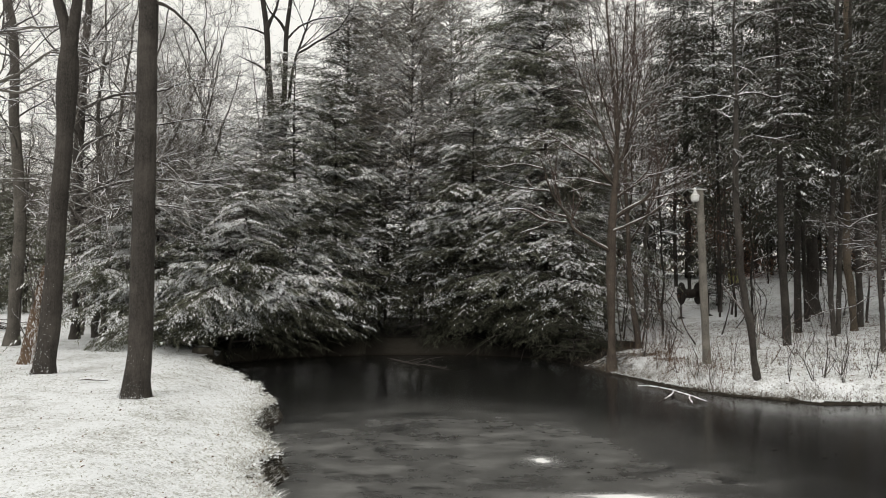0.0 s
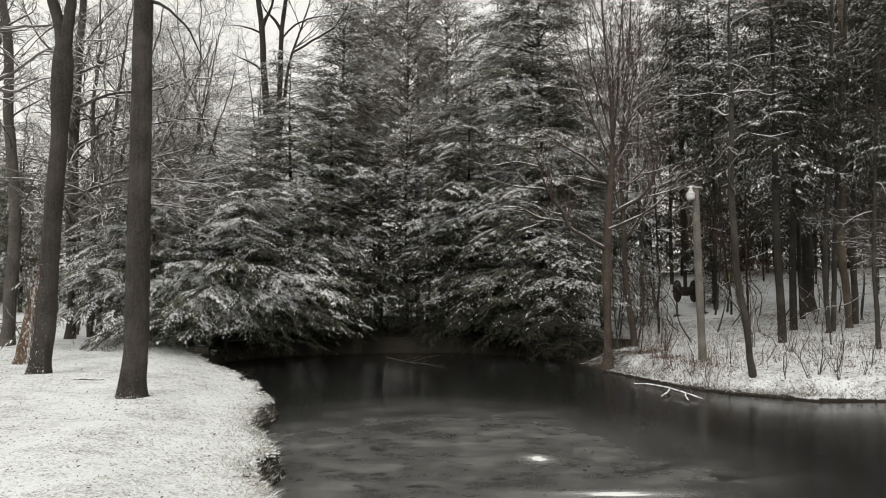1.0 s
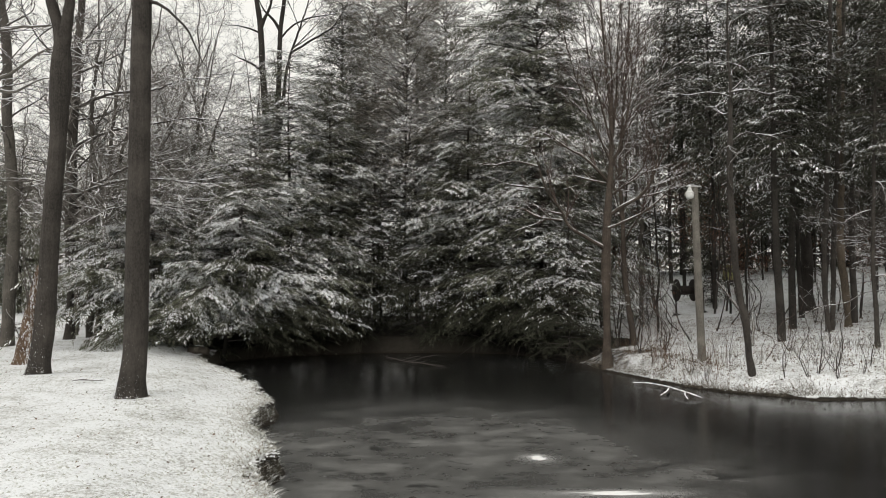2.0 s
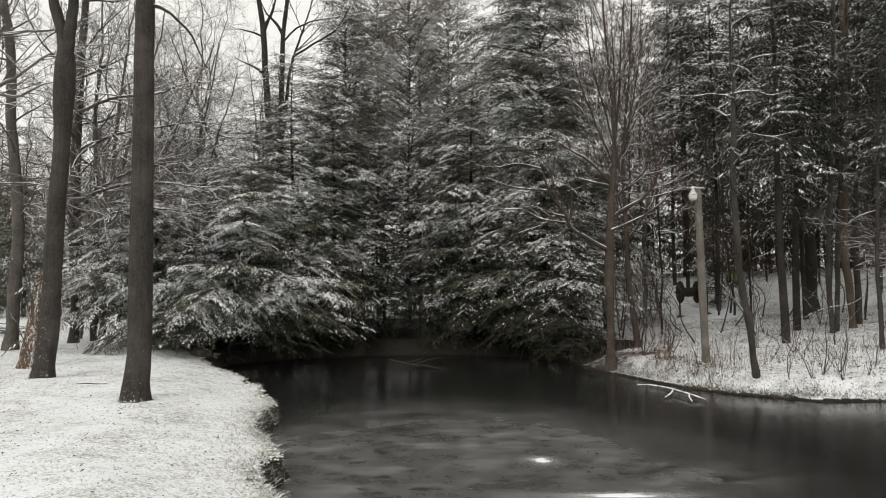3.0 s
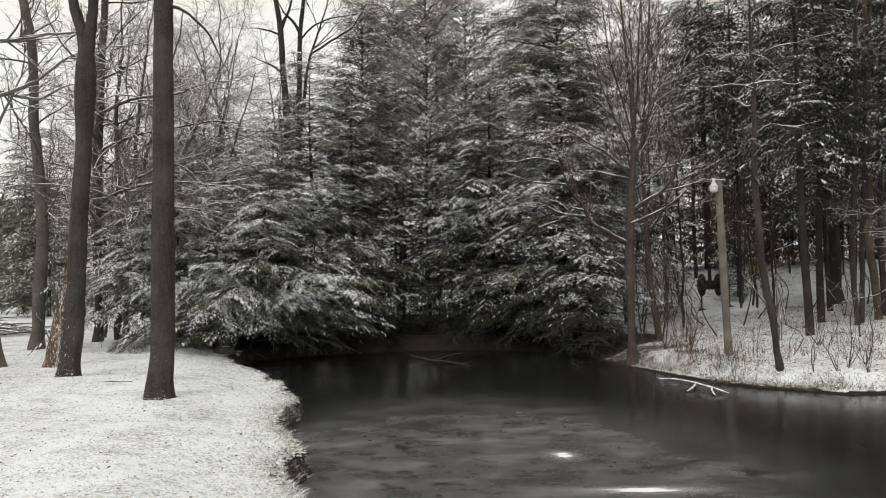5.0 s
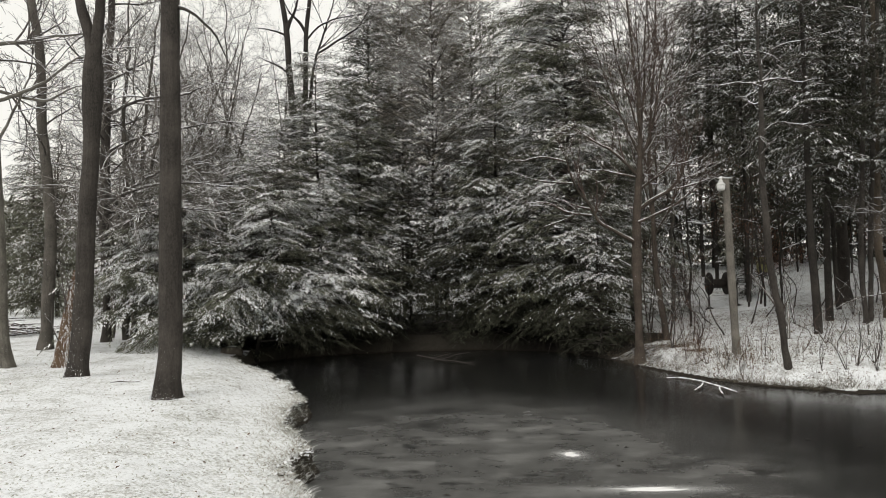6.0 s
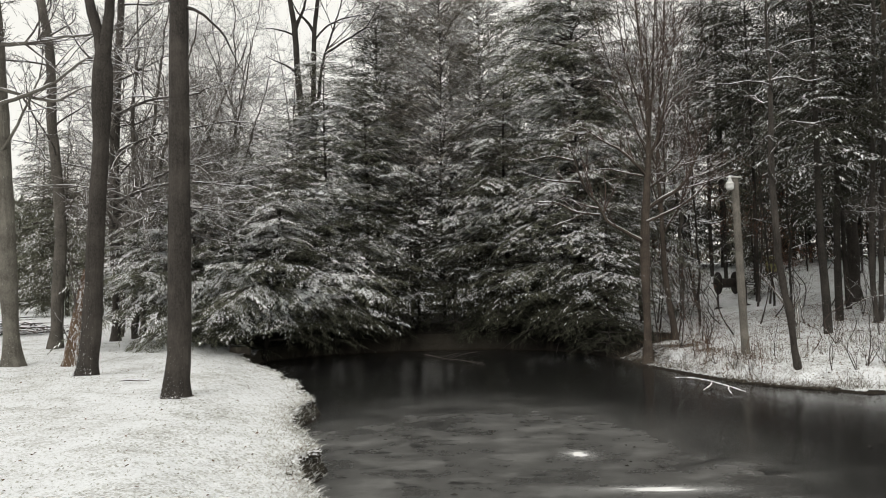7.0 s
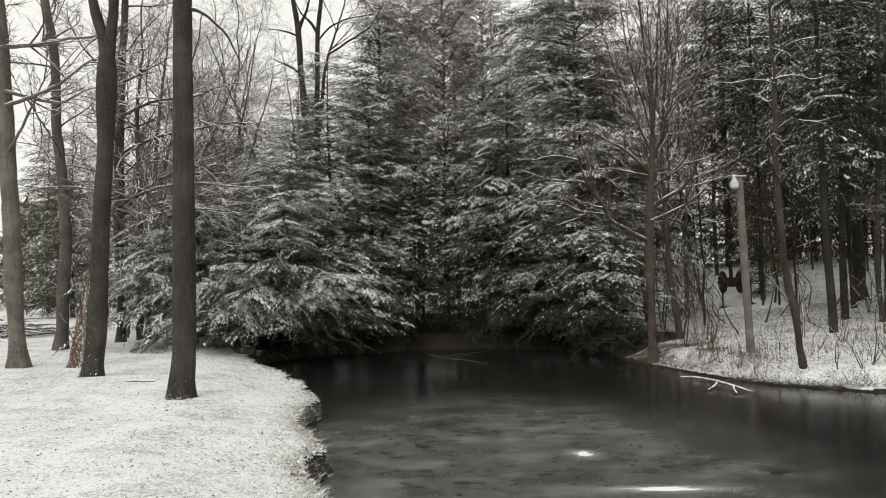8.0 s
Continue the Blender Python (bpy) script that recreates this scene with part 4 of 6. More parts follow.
bare_tree("hardwood_tree", "dark hardwood with long level snow-laden limbs",
          [(-12.89, 27.00, 0.56, 0.23), (-12.88, 27.00, 1.00, 0.179), (-12.95, 27.00, 4.77, 0.179), (-12.91, 27.00, 8.81, 0.159), (-12.83, 27.00, 10.86, 0.139), (-12.72, 27.00, 12.93, 0.119), (-12.61, 27.00, 16.28, 0.060)],
          [[(-12.95, 26.90, 4.50, 0.078), (-11.90, 25.38, 4.62, 0.068), (-10.48, 23.85, 4.87, 0.053), (-9.16, 22.33, 4.91, 0.039), (-8.35, 21.60, 4.89, 0.024)],
           [(-12.95, 26.90, 5.30, 0.077), (-10.99, 25.38, 6.14, 0.060), (-8.93, 23.85, 6.44, 0.046), (-7.52, 22.33, 5.50, 0.030), (-6.94, 21.60, 5.08, 0.016)],
           [(-12.95, 26.90, 5.00, 0.077), (-10.94, 25.20, 5.48, 0.058), (-9.25, 23.85, 5.14, 0.049), (-7.54, 22.33, 4.83, 0.038), (-6.20, 21.60, 4.57, 0.021)],
           [(-12.95, 26.90, 5.60, 0.077), (-11.34, 25.20, 5.87, 0.062), (-9.45, 23.85, 5.92, 0.049), (-7.24, 22.33, 5.59, 0.036), (-5.44, 21.60, 5.40, 0.021)],
           [(-12.93, 26.90, 7.50, 0.077), (-11.03, 25.38, 7.66, 0.060), (-8.78, 23.85, 7.61, 0.046), (-6.89, 22.33, 7.43, 0.033), (-5.70, 21.60, 7.11, 0.019)],
           [(-12.92, 26.90, 8.90, 0.077), (-10.88, 25.38, 9.00, 0.060), (-8.80, 23.85, 8.77, 0.046), (-7.08, 22.33, 8.70, 0.033), (-5.72, 21.60, 8.57, 0.019)]],
          35, M_BARK, M_TWIG_PALE, auto=22, auto_from=0.2, auto_len=4.6, kids=(10, 6, 2), wild=0.35, up=0.05, stout=1.2, tilt=(0.0, 0.5), group="hardwoods on the bank", bias=(0.6, -0.2))

# a clump of slender stems behind the forked trunk, fanning up and over the bank
for k, (bx, by, tx, bh, br) in enumerate([(-12.5, 27.6, 0.5, 13.5, 0.11), (-12.3, 27.9, 1.3, 13.0, 0.10), (-12.2, 27.4, 2.5, 12.5, 0.085), (-12.0, 28.2, 3.8, 11.5, 0.075), (-11.7, 28.6, 1.0, 12.5, 0.085), (-13.6, 29.0, -0.6, 13.5, 0.10),
                                          (-10.2, 29.4, 1.8, 12.0, 0.07), (-8.6, 29.0, -2.6, 12.5, 0.065), (-7.4, 29.8, -3.0, 12.5, 0.06), (-9.6, 28.4, 2.2, 10.5, 0.06)]):
    bare_tree("hardwood_tree", "slender leafless stem leaning among snow-lined twigs",
              [(bx, by, 0.4, br * 1.2), (bx + tx * 0.12, by, bh * 0.3, br), (bx + tx * 0.42, by - 0.3, bh * 0.6, br * 0.7), (bx + tx, by - 0.8, bh, 0.02)],
              [], 150 + k, M_BARK_MID, M_TWIG_PALE, auto=12 if bx < -10.5 else 20, auto_from=0.25, auto_len=4.4, kids=(11, 5, 2), up=0.12, wild=0.35, tilt=(0.15, 0.8), group="slender stems on the bank", sides=8,
              bias=(0.5 if tx > 0 else -0.5, -0.2), wob=0.03, stout=1.15)

# leafless crowns against the sky
TALL = "tall dark leafless tree with forked stems behind the evergreens"
bare_tree("bare_tree", TALL, [(-7.3, 33.0, 0.6, 0.221), (-7.39, 33.00, 7.04, 0.186), (-7.48, 33.00, 10.26, 0.155), (-7.63, 33.00, 12.26, 0.134), (-7.73, 33.00, 14.03, 0.124), (-7.92, 33.00, 15.29, 0.104), (-8.34, 33.00, 17.84, 0.062)],
          [[(-7.73, 33.00, 13.90, 0.109), (-7.54, 33.00, 14.41, 0.097), (-7.30, 33.00, 15.04, 0.080), (-7.07, 33.00, 16.31, 0.049)],
           [(-7.65, 33.00, 12.01, 0.073), (-8.00, 33.00, 12.31, 0.068), (-8.50, 33.00, 12.56, 0.049), (-9.13, 33.00, 12.89, 0.029)],
           [(-7.78, 33.00, 13.77, 0.061), (-8.53, 33.00, 14.03, 0.049), (-9.15, 33.00, 14.08, 0.029)]], 36, M_BARK_FAR, kids=(6, 4, 3), group="bare trees behind")
bare_tree("bare_tree", TALL, [(-6.9, 33.6, 0.6, 0.180), (-7.05, 33.50, 7.11, 0.142), (-7.04, 33.50, 11.65, 0.115), (-7.00, 33.50, 12.92, 0.107), (-6.94, 33.50, 14.20, 0.098), (-6.78, 33.50, 15.49, 0.089), (-6.57, 33.50, 18.60, 0.053)],
          [[(-6.94, 33.50, 13.95, 0.099), (-7.27, 33.50, 14.51, 0.086), (-7.71, 33.50, 14.98, 0.062), (-8.05, 33.50, 15.75, 0.037)],
           [(-6.94, 33.50, 13.69, 0.059), (-6.39, 33.50, 14.20, 0.054), (-5.76, 33.50, 14.51, 0.049), (-4.63, 33.50, 14.72, 0.030), (-3.63, 33.50, 15.23, 0.020)],
           [(-7.02, 33.6, 9.43, 0.112), (-6.56, 33.80, 13.23, 0.084), (-6.19, 33.80, 14.31, 0.075), (-5.82, 33.80, 15.35, 0.065), (-5.33, 33.80, 17.17, 0.038)],
           [(-6.60, 33.80, 13.1, 0.070), (-5.68, 33.80, 13.66, 0.064), (-4.67, 33.80, 14.31, 0.060), (-4.17, 33.80, 15.09, 0.048), (-3.87, 33.80, 15.87, 0.032)]],
          37, M_BARK_FAR, kids=(5, 4, 3), group="bare trees behind")
rng_b = np.random.RandomState(5)
for k, (bx, by, bh) in enumerate([(-11.5, 30.5, 14.5), (-11.0, 32, 15), (-14.5, 36, 16), (-17.5, 34, 15), (-12.3, 40, 17), (-9.6, 38, 15), (-20, 40, 17),
                                  (-10.9, 33.5, 17.5), (-12.6, 37, 18), (-16, 45, 18), (-11, 47, 19), (-28, 50, 18), (0.8, 40, 18), (2.6, 42, 18), (6.8, 33, 15), (7.6, 35, 16), (8.6, 32, 14), (-0.5, 45, 19),
                                  (10, 46, 19), (5.6, 45, 19), (-12.8, 35.5, 15), (-14.6, 41.5, 17)]):
    bl = rng_b.uniform(-1.2, 1.8)
    bare_tree("bare_tree", "leafless grey tree with fine dense twigs", [(bx, by, 0.3, 0.0075 * bh), (bx + bl * 0.2, by, bh * 0.3, 0.0055 * bh), (bx + bl * 0.6, by, bh * 0.6, 0.003 * bh), (bx + bl * 1.4, by, bh, 0.012)],
              [], 50 + k, M_BARK_MID, M_TWIG_PALE, auto=18 if bx < -8 or 5 < bx < 11 else 12, auto_from=0.42 if bx < -8 and bh > 17 else 0.22 if bx < -8 else 0.3, auto_len=bh * 0.34, kids=(11, 5, 2) if bx < -8 or 5 < bx < 9 else (8, 4, 2), stout=1.25 if bx > 5 else 1.0, up=0.1, wild=0.55, tilt=(-0.05, 0.9), wob=0.07, snow_amount=by < 36, group="bare trees behind", sides=7)

# the maple at the water's edge and the stems by it
bare_tree("maple_tree", "brown leafless maple with snow-lined sweeping limbs",
          [(5.02, 23.00, -0.01, 0.19), (5.03, 23.00, 0.35, 0.152), (5.05, 23.00, 3.55, 0.144), (5.12, 23.00, 4.75, 0.118), (5.23, 23.00, 6.12, 0.08), (5.27, 23.00, 7.4, 0.058), (5.15, 23.00, 9.0, 0.042), (5.0, 23.00, 11.36, 0.03), (4.9, 23.00, 13.49, 0.018)],
          [[(5.25, 23.0, 6.6, 0.05), (5.42, 23.0, 7.8, 0.044), (5.5, 23.0, 9.4, 0.036), (5.75, 23.0, 12.5, 0.022)],
           [(5.25, 22.95, 6.9, 0.042), (4.95, 22.9, 8.0, 0.036), (4.6, 22.8, 9.6, 0.03), (4.3, 22.8, 12.3, 0.02)],
           [(5.2, 23.05, 5.9, 0.045), (5.6, 23.1, 7.0, 0.04), (6.0, 23.1, 8.8, 0.032), (6.3, 23.1, 12.2, 0.02)],
           [(5.3, 23.0, 7.6, 0.036), (5.3, 23.1, 9.0, 0.03), (5.2, 23.2, 12.6, 0.018)],
           [(5.2, 23.0, 6.3, 0.036), (4.7, 23.1, 7.6, 0.03), (4.1, 23.2, 9.4, 0.024), (3.6, 23.2, 12.0, 0.016)],
           [(4.97, 22.95, 3.67, 0.076), (4.41, 22.90, 3.97, 0.067), (3.91, 22.90, 4.31, 0.061), (3.66, 22.90, 4.82, 0.054), (3.30, 22.70, 5.22, 0.050), (3.10, 22.50, 5.53, 0.046), (2.96, 22.40, 6.02, 0.041), (2.75, 22.30, 6.50, 0.033), (2.32, 22.10, 7.05, 0.020)],
           [(3.70, 22.85, 4.49, 0.040), (2.77, 22.60, 4.62, 0.037), (2.44, 22.60, 4.84, 0.032), (1.77, 22.60, 4.87, 0.025), (1.10, 22.60, 5.09, 0.013)],
           [(3.15, 22.55, 5.40, 0.033), (2.10, 22.50, 5.53, 0.028), (1.27, 22.50, 5.83, 0.017)],
           [(2.94, 22.40, 6.05, 0.033), (2.26, 22.40, 6.19, 0.028), (1.60, 22.40, 6.07, 0.021), (1.02, 22.40, 6.19, 0.013)],
           [(5.16, 22.95, 5.60, 0.060), (4.67, 22.80, 6.09, 0.054), (4.34, 22.80, 6.38, 0.047), (3.83, 22.80, 6.68, 0.040), (3.33, 22.80, 7.03, 0.034), (2.65, 22.80, 7.32, 0.020)],
           [(5.12, 23.00, 4.62, 0.076), (5.55, 23.00, 4.92, 0.071), (6.06, 23.00, 5.17, 0.064), (6.32, 23.00, 5.43, 0.061), (6.56, 23.00, 6.03, 0.051), (6.64, 23.00, 6.81, 0.044), (6.44, 23.00, 7.50, 0.034), (6.11, 23.00, 8.20, 0.020)],
           [(5.17, 23.05, 5.2, 0.054), (5.76, 23.10, 5.62, 0.048), (6.19, 23.10, 6.05, 0.041), (6.42, 23.10, 6.66, 0.031), (6.64, 23.10, 7.52, 0.017)],
           [(5.08, 22.95, 4.25, 0.047), (5.86, 22.90, 4.57, 0.042), (6.46, 22.90, 4.91, 0.037), (6.89, 22.90, 5.33, 0.030), (7.41, 22.90, 5.93, 0.025), (7.84, 22.90, 6.36, 0.013)],
           [(5.17, 23.00, 5.52, 0.041), (5.39, 23.00, 5.78, 0.034), (5.65, 23.00, 6.12, 0.024), (5.75, 23.00, 6.64, 0.014)],
           [(5.15, 22.95, 5.58, 0.037), (4.54, 22.8, 5.69, 0.030), (3.86, 22.6, 5.81, 0.027), (3.17, 22.5, 5.65, 0.017)]],
          41, M_BARK_BROWN, M_TWIG_RED, auto=14, auto_from=0.42, auto_len=2.6, kids=(10, 6, 2), up=0.25, tilt=(0.6, 1.6), stout=1.2)
bare_tree("maple_tree", "slim brown leafless maple stem with upswept twigs",
          [(6.52, 25.70, 0.27, 0.13), (6.48, 25.70, 0.87, 0.114), (6.34, 25.70, 1.81, 0.095), (6.23, 25.70, 3.13, 0.085), (6.2, 25.70, 4.65, 0.072), (6.15, 25.70, 6.57, 0.06), (6.3, 25.70, 8.50, 0.045), (6.5, 25.70, 10.45, 0.035), (6.6, 25.70, 13.0, 0.02)],
          [], 42, M_BARK_BROWN, M_TWIG_RED, auto=16, auto_from=0.3, auto_len=3.6, kids=(7, 5, 2), up=0.4, tilt=(0.9, 2.2), stout=1.2)

# stems on the slope
STEM = "slim dark tree stem rising from the snowy slope"
SLOPE = [
    ("leaning dark tree stem rising from the snowy bank", [(7.35, 18.10, 0.34, 0.10), (7.31, 18.10, 0.7, 0.08), (7.23, 18.10, 1.65, 0.081), (7.165, 18.10, 2.3, 0.081), (7.10, 18.10, 3.0, 0.08), (7.045, 18.10, 3.7, 0.079), (7.03, 18.10, 4.90, 0.072), (7.05, 18.10, 6.67, 0.058), (7.07, 18.10, 7.4, 0.042), (7.03, 18.10, 8.6, 0.026), (7.1, 18.10, 10.2, 0.012)],
     [[(7.02, 18.00, 4.68, 0.035), (6.89, 18.00, 5.05, 0.028), (6.92, 18.00, 5.36, 0.028), (7.15, 18.00, 5.63, 0.026), (6.91, 18.00, 5.80, 0.021), (6.63, 18.00, 5.49, 0.017), (6.39, 18.00, 5.29, 0.010)],
      [(7.06, 18.2, 7.5, 0.028), (7.15, 18.3, 7.66, 0.026), (7.48, 18.3, 7.94, 0.022), (8.17, 18.3, 8.1, 0.016), (9.0, 18.3, 8.33, 0.009)],
      [(7.06, 18.2, 8.7, 0.026), (7.13, 18.3, 8.83, 0.024), (7.65, 18.3, 9.15, 0.018), (8.48, 18.3, 9.31, 0.009)],
      [(7.05, 18.05, 6.8, 0.028), (6.99, 18.0, 6.89, 0.026), (6.53, 18.0, 7.05, 0.022), (5.93, 18.0, 7.0, 0.015), (5.46, 18.0, 7.08, 0.008)],
      [(7.04, 18.15, 5.8, 0.028), (7.08, 18.2, 5.9, 0.026), (7.4, 18.2, 6.14, 0.022), (7.87, 18.2, 6.06, 0.016), (8.62, 18.2, 6.2, 0.008)],
      [(7.06, 18.10, 7.08, 0.031), (7.38, 18.10, 7.15, 0.024), (7.92, 18.10, 7.05, 0.018), (8.33, 18.10, 7.15, 0.011)]], 5),
    ("stout dark trunk with flared base in the snow", [(14.92, 31.00, 1.44, 0.352), (14.89, 31.00, 2.05, 0.241), (14.89, 31.00, 3.53, 0.221), (14.86, 31.00, 5.60, 0.201), (14.94, 31.00, 9.78, 0.180), (15.03, 31.00, 14.51, 0.161)], [], 4),
    (STEM, [(11.97, 23.60, 0.78, 0.119), (11.97, 23.60, 1.08, 0.092), (11.95, 23.60, 2.72, 0.084), (12.04, 23.60, 4.46, 0.077), (12.19, 23.60, 7.10, 0.069), (12.40, 23.60, 11.59, 0.054)], [], 5),
    (STEM, [(12.20, 23.90, 0.83, 0.100), (12.28, 23.90, 1.67, 0.077), (12.40, 23.90, 3.25, 0.077), (12.54, 23.90, 5.38, 0.070), (12.79, 23.90, 8.97, 0.062), (12.97, 23.90, 11.71, 0.047)], [], 5),
    ("brownish tree stem with flared base in the snow", [(12.99, 24.30, 0.81, 0.246), (12.97, 24.30, 1.16, 0.142), (12.92, 24.30, 2.37, 0.118), (12.86, 24.30, 4.52, 0.118), (12.95, 24.30, 6.34, 0.110), (13.04, 24.30, 10.01, 0.102), (13.15, 24.30, 14.69, 0.063)], [], 7),
    (STEM, [(13.63, 25.20, 0.96, 0.114), (13.65, 25.20, 2.75, 0.098), (13.70, 25.20, 5.54, 0.082), (13.94, 25.20, 9.33, 0.065), (14.18, 25.20, 13.19, 0.040)], [], 4),
    (STEM, [(11.75, 20.60, 0.65, 0.070), (11.76, 20.60, 1.76, 0.060), (11.72, 20.60, 3.12, 0.054), (11.84, 20.60, 5.72, 0.048), (12.07, 20.60, 8.83, 0.040)], [], 6),
]
for k, (label, trunk, limbs, auto) in enumerate(SLOPE):
    bare_tree("slope_tree", label, trunk, limbs, 70 + k, M_BARK_TAN if k == 4 else M_BARK, auto=auto, auto_from=0.5 if k == 0 else 0.25, auto_len=1.8, kids=(8, 6, 3), up=0.0, wild=0.75, tilt=(-0.1, 0.5),
              group="stems on the slope", sides=12, wob=0.016)


# ---------------------------------------------------------------- the lamp pole
def lathe(profile, sides=20):
    """A turned shape about z from (radius, height) pairs."""
    b = Bag()
    pr = np.asarray(profile, float)
    ang = np.arange(sides) * 2 * np.pi / sides
    v = np.stack([pr[:, :1] * np.cos(ang), pr[:, :1] * np.sin(ang), np.repeat(pr[:, 1:], sides, 1)], -1)
    i, j = np.meshgrid(np.arange(len(pr) - 1), np.arange(sides), indexing="ij")
    j2 = (j + 1) % sides
    b.add(v, np.stack([i * sides + j, i * sides + j2, (i + 1) * sides + j2, (i + 1) * sides + j], -1))
    return b


def moved(bag, m):
    m = np.array(m)
    bag.v = [v @ m[:3, :3].T + m[:3, 3] for v in bag.v]
    return bag


def box(sx, sy, sz, m, mat, name, bevel=0.012):
    bm = bmesh.new()
    bmesh.ops.create_cube(bm, size=1, matrix=Matrix.Diagonal((sx, sy, sz, 1)))
    bmesh.ops.bevel(bm, geom=bm.edges[:], offset=bevel, segments=2, affect="EDGES")
    bm.transform(m)
    return bm_mesh(name, bm, mat)


def lamp_pole():
    x, y = 7.07, 20.7
    top = thing("lamp_pole", x, y, gz(x, y), "weathered grey wooden pole with a small white yard lamp", "lamp post")
    rng = np.random.RandomState(3)
    pts, rad = refine([(7.08, 20.7, 0.35, 0.125), (7.07, 20.70, 0.6, 0.114), (7.02, 20.70, 2.67, 0.104), (6.975, 20.70, 5.2, 0.088)], 0.2, rng, 0.003)
    b = Bag()
    b.tube(np.vstack([pts, pts[-1:] + [0, 0, 0.004]]), np.append(rad, 0.001), 18)
    part("pole", b, M_POLE, top)
    b = Bag()
    b.tube([(6.72, 20.58, 5.17), (6.9, 20.58, 5.18), (7.12, 20.6, 5.17)], [0.016, 0.016, 0.016], 8)
    b.tube([(6.8, 20.58, 5.17), (6.8, 20.57, 5.12)], [0.02, 0.02], 8)
    part("bracket", b, M_LAMP, top, "thin metal bracket")
    at = Matrix.Translation((6.80, 20.57, 4.83))
    head = part("lamp_housing", moved(lathe([(0.0, 0.345), (0.02, 0.345), (0.035, 0.325), (0.035, 0.285), (0.058, 0.275), (0.062, 0.25), (0.062, 0.215), (0.085, 0.205),
                                             (0.118, 0.165), (0.122, 0.15), (0.115, 0.147), (0.08, 0.18)]), at), M_LAMP, top, "white painted lamp housing")
    part("lamp_glass", moved(lathe([(0.0, 0.0), (0.05, 0.004), (0.092, 0.02), (0.102, 0.05), (0.108, 0.152), (0.0, 0.152)]), at), M_LAMP, head, "frosted lamp glass")
    b = moved(lathe([(0.0, 0.385), (0.02, 0.38), (0.034, 0.36), (0.036, 0.343)], 12), at)
    part("snow", b, M_SNOW, top, "small cap of fresh snow")


lamp_pole()


# ---------------------------------------------------------------- the old reel on its stand
def cable_reel():
    x, y = 11.2, 34.2
    top = thing("cable_reel", x, y, gz(x, y), "dark rusted steel cable reel on two thin legs in the snow", "cable reel")
    turn = pose(10.98, 34.2, 2.41, 0, 90, 4)
    part("drum", moved(lathe([(0.0, -0.36), (0.20, -0.36), (0.205, -0.12), (0.198, 0.1), (0.205, 0.36), (0.0, 0.36)], 24), turn), M_RUST, top)
    for off in (-0.38, 0.38):
        fl = lathe([(0.0, -0.035), (0.44, -0.035), (0.485, -0.026), (0.50, 0.0), (0.485, 0.026), (0.44, 0.035), (0.0, 0.035)], 28)
        part("flange", moved(fl, turn @ Matrix.Translation((0, 0, off))), M_RUST, top, "dished round flange")
    part("axle", moved(lathe([(0.0, -0.66), (0.035, -0.66), (0.035, 0.9), (0.0, 0.9)], 10), turn), M_RUST, top)
    for lx in (10.58, 11.80):
        b = Bag()
        g = gz(lx, 34.2)
        b.tube([(lx, 34.2, 2.43), (lx, 34.2, g + 0.12), (lx, 34.2, g - 0.02)], [0.04, 0.042, 0.045], 8)
        b.tube([(lx - 0.17, 34.15, g + 0.01), (lx, 34.2, g + 0.08), (lx + 0.2, 34.25, g + 0.01)], [0.035, 0.05, 0.035], 8)
        part("leg", b, M_RUST, top)


cable_reel()


def hive_box():
    x, y = 15.6, 41.0
    z = gz(x, y)
    top = thing("hive_box", x, y, z, "faded olive stacked wooden box with a snow-topped lid", "wooden box")
    for k in range(3):
        part("stacked_box", box(0.56, 0.6, 0.24, Matrix.Translation((x, y, z + 0.27 + 0.25 * k)), M_BOX, "stacked_box"), None, top)
    part("lid", box(0.62, 0.67, 0.08, Matrix.Translation((x, y, z + 0.93)), M_BOX, "lid"), None, top)
    part("stand", box(0.48, 0.5, 0.2, Matrix.Translation((x, y, z + 0.06)), M_BARK, "stand"), None, top)
    part("snow", box(0.6, 0.65, 0.07, Matrix.Translation((x, y, z + 1.0)), M_SNOW, "snow", 0.028), None, top, "fresh white snow")


hive_box()


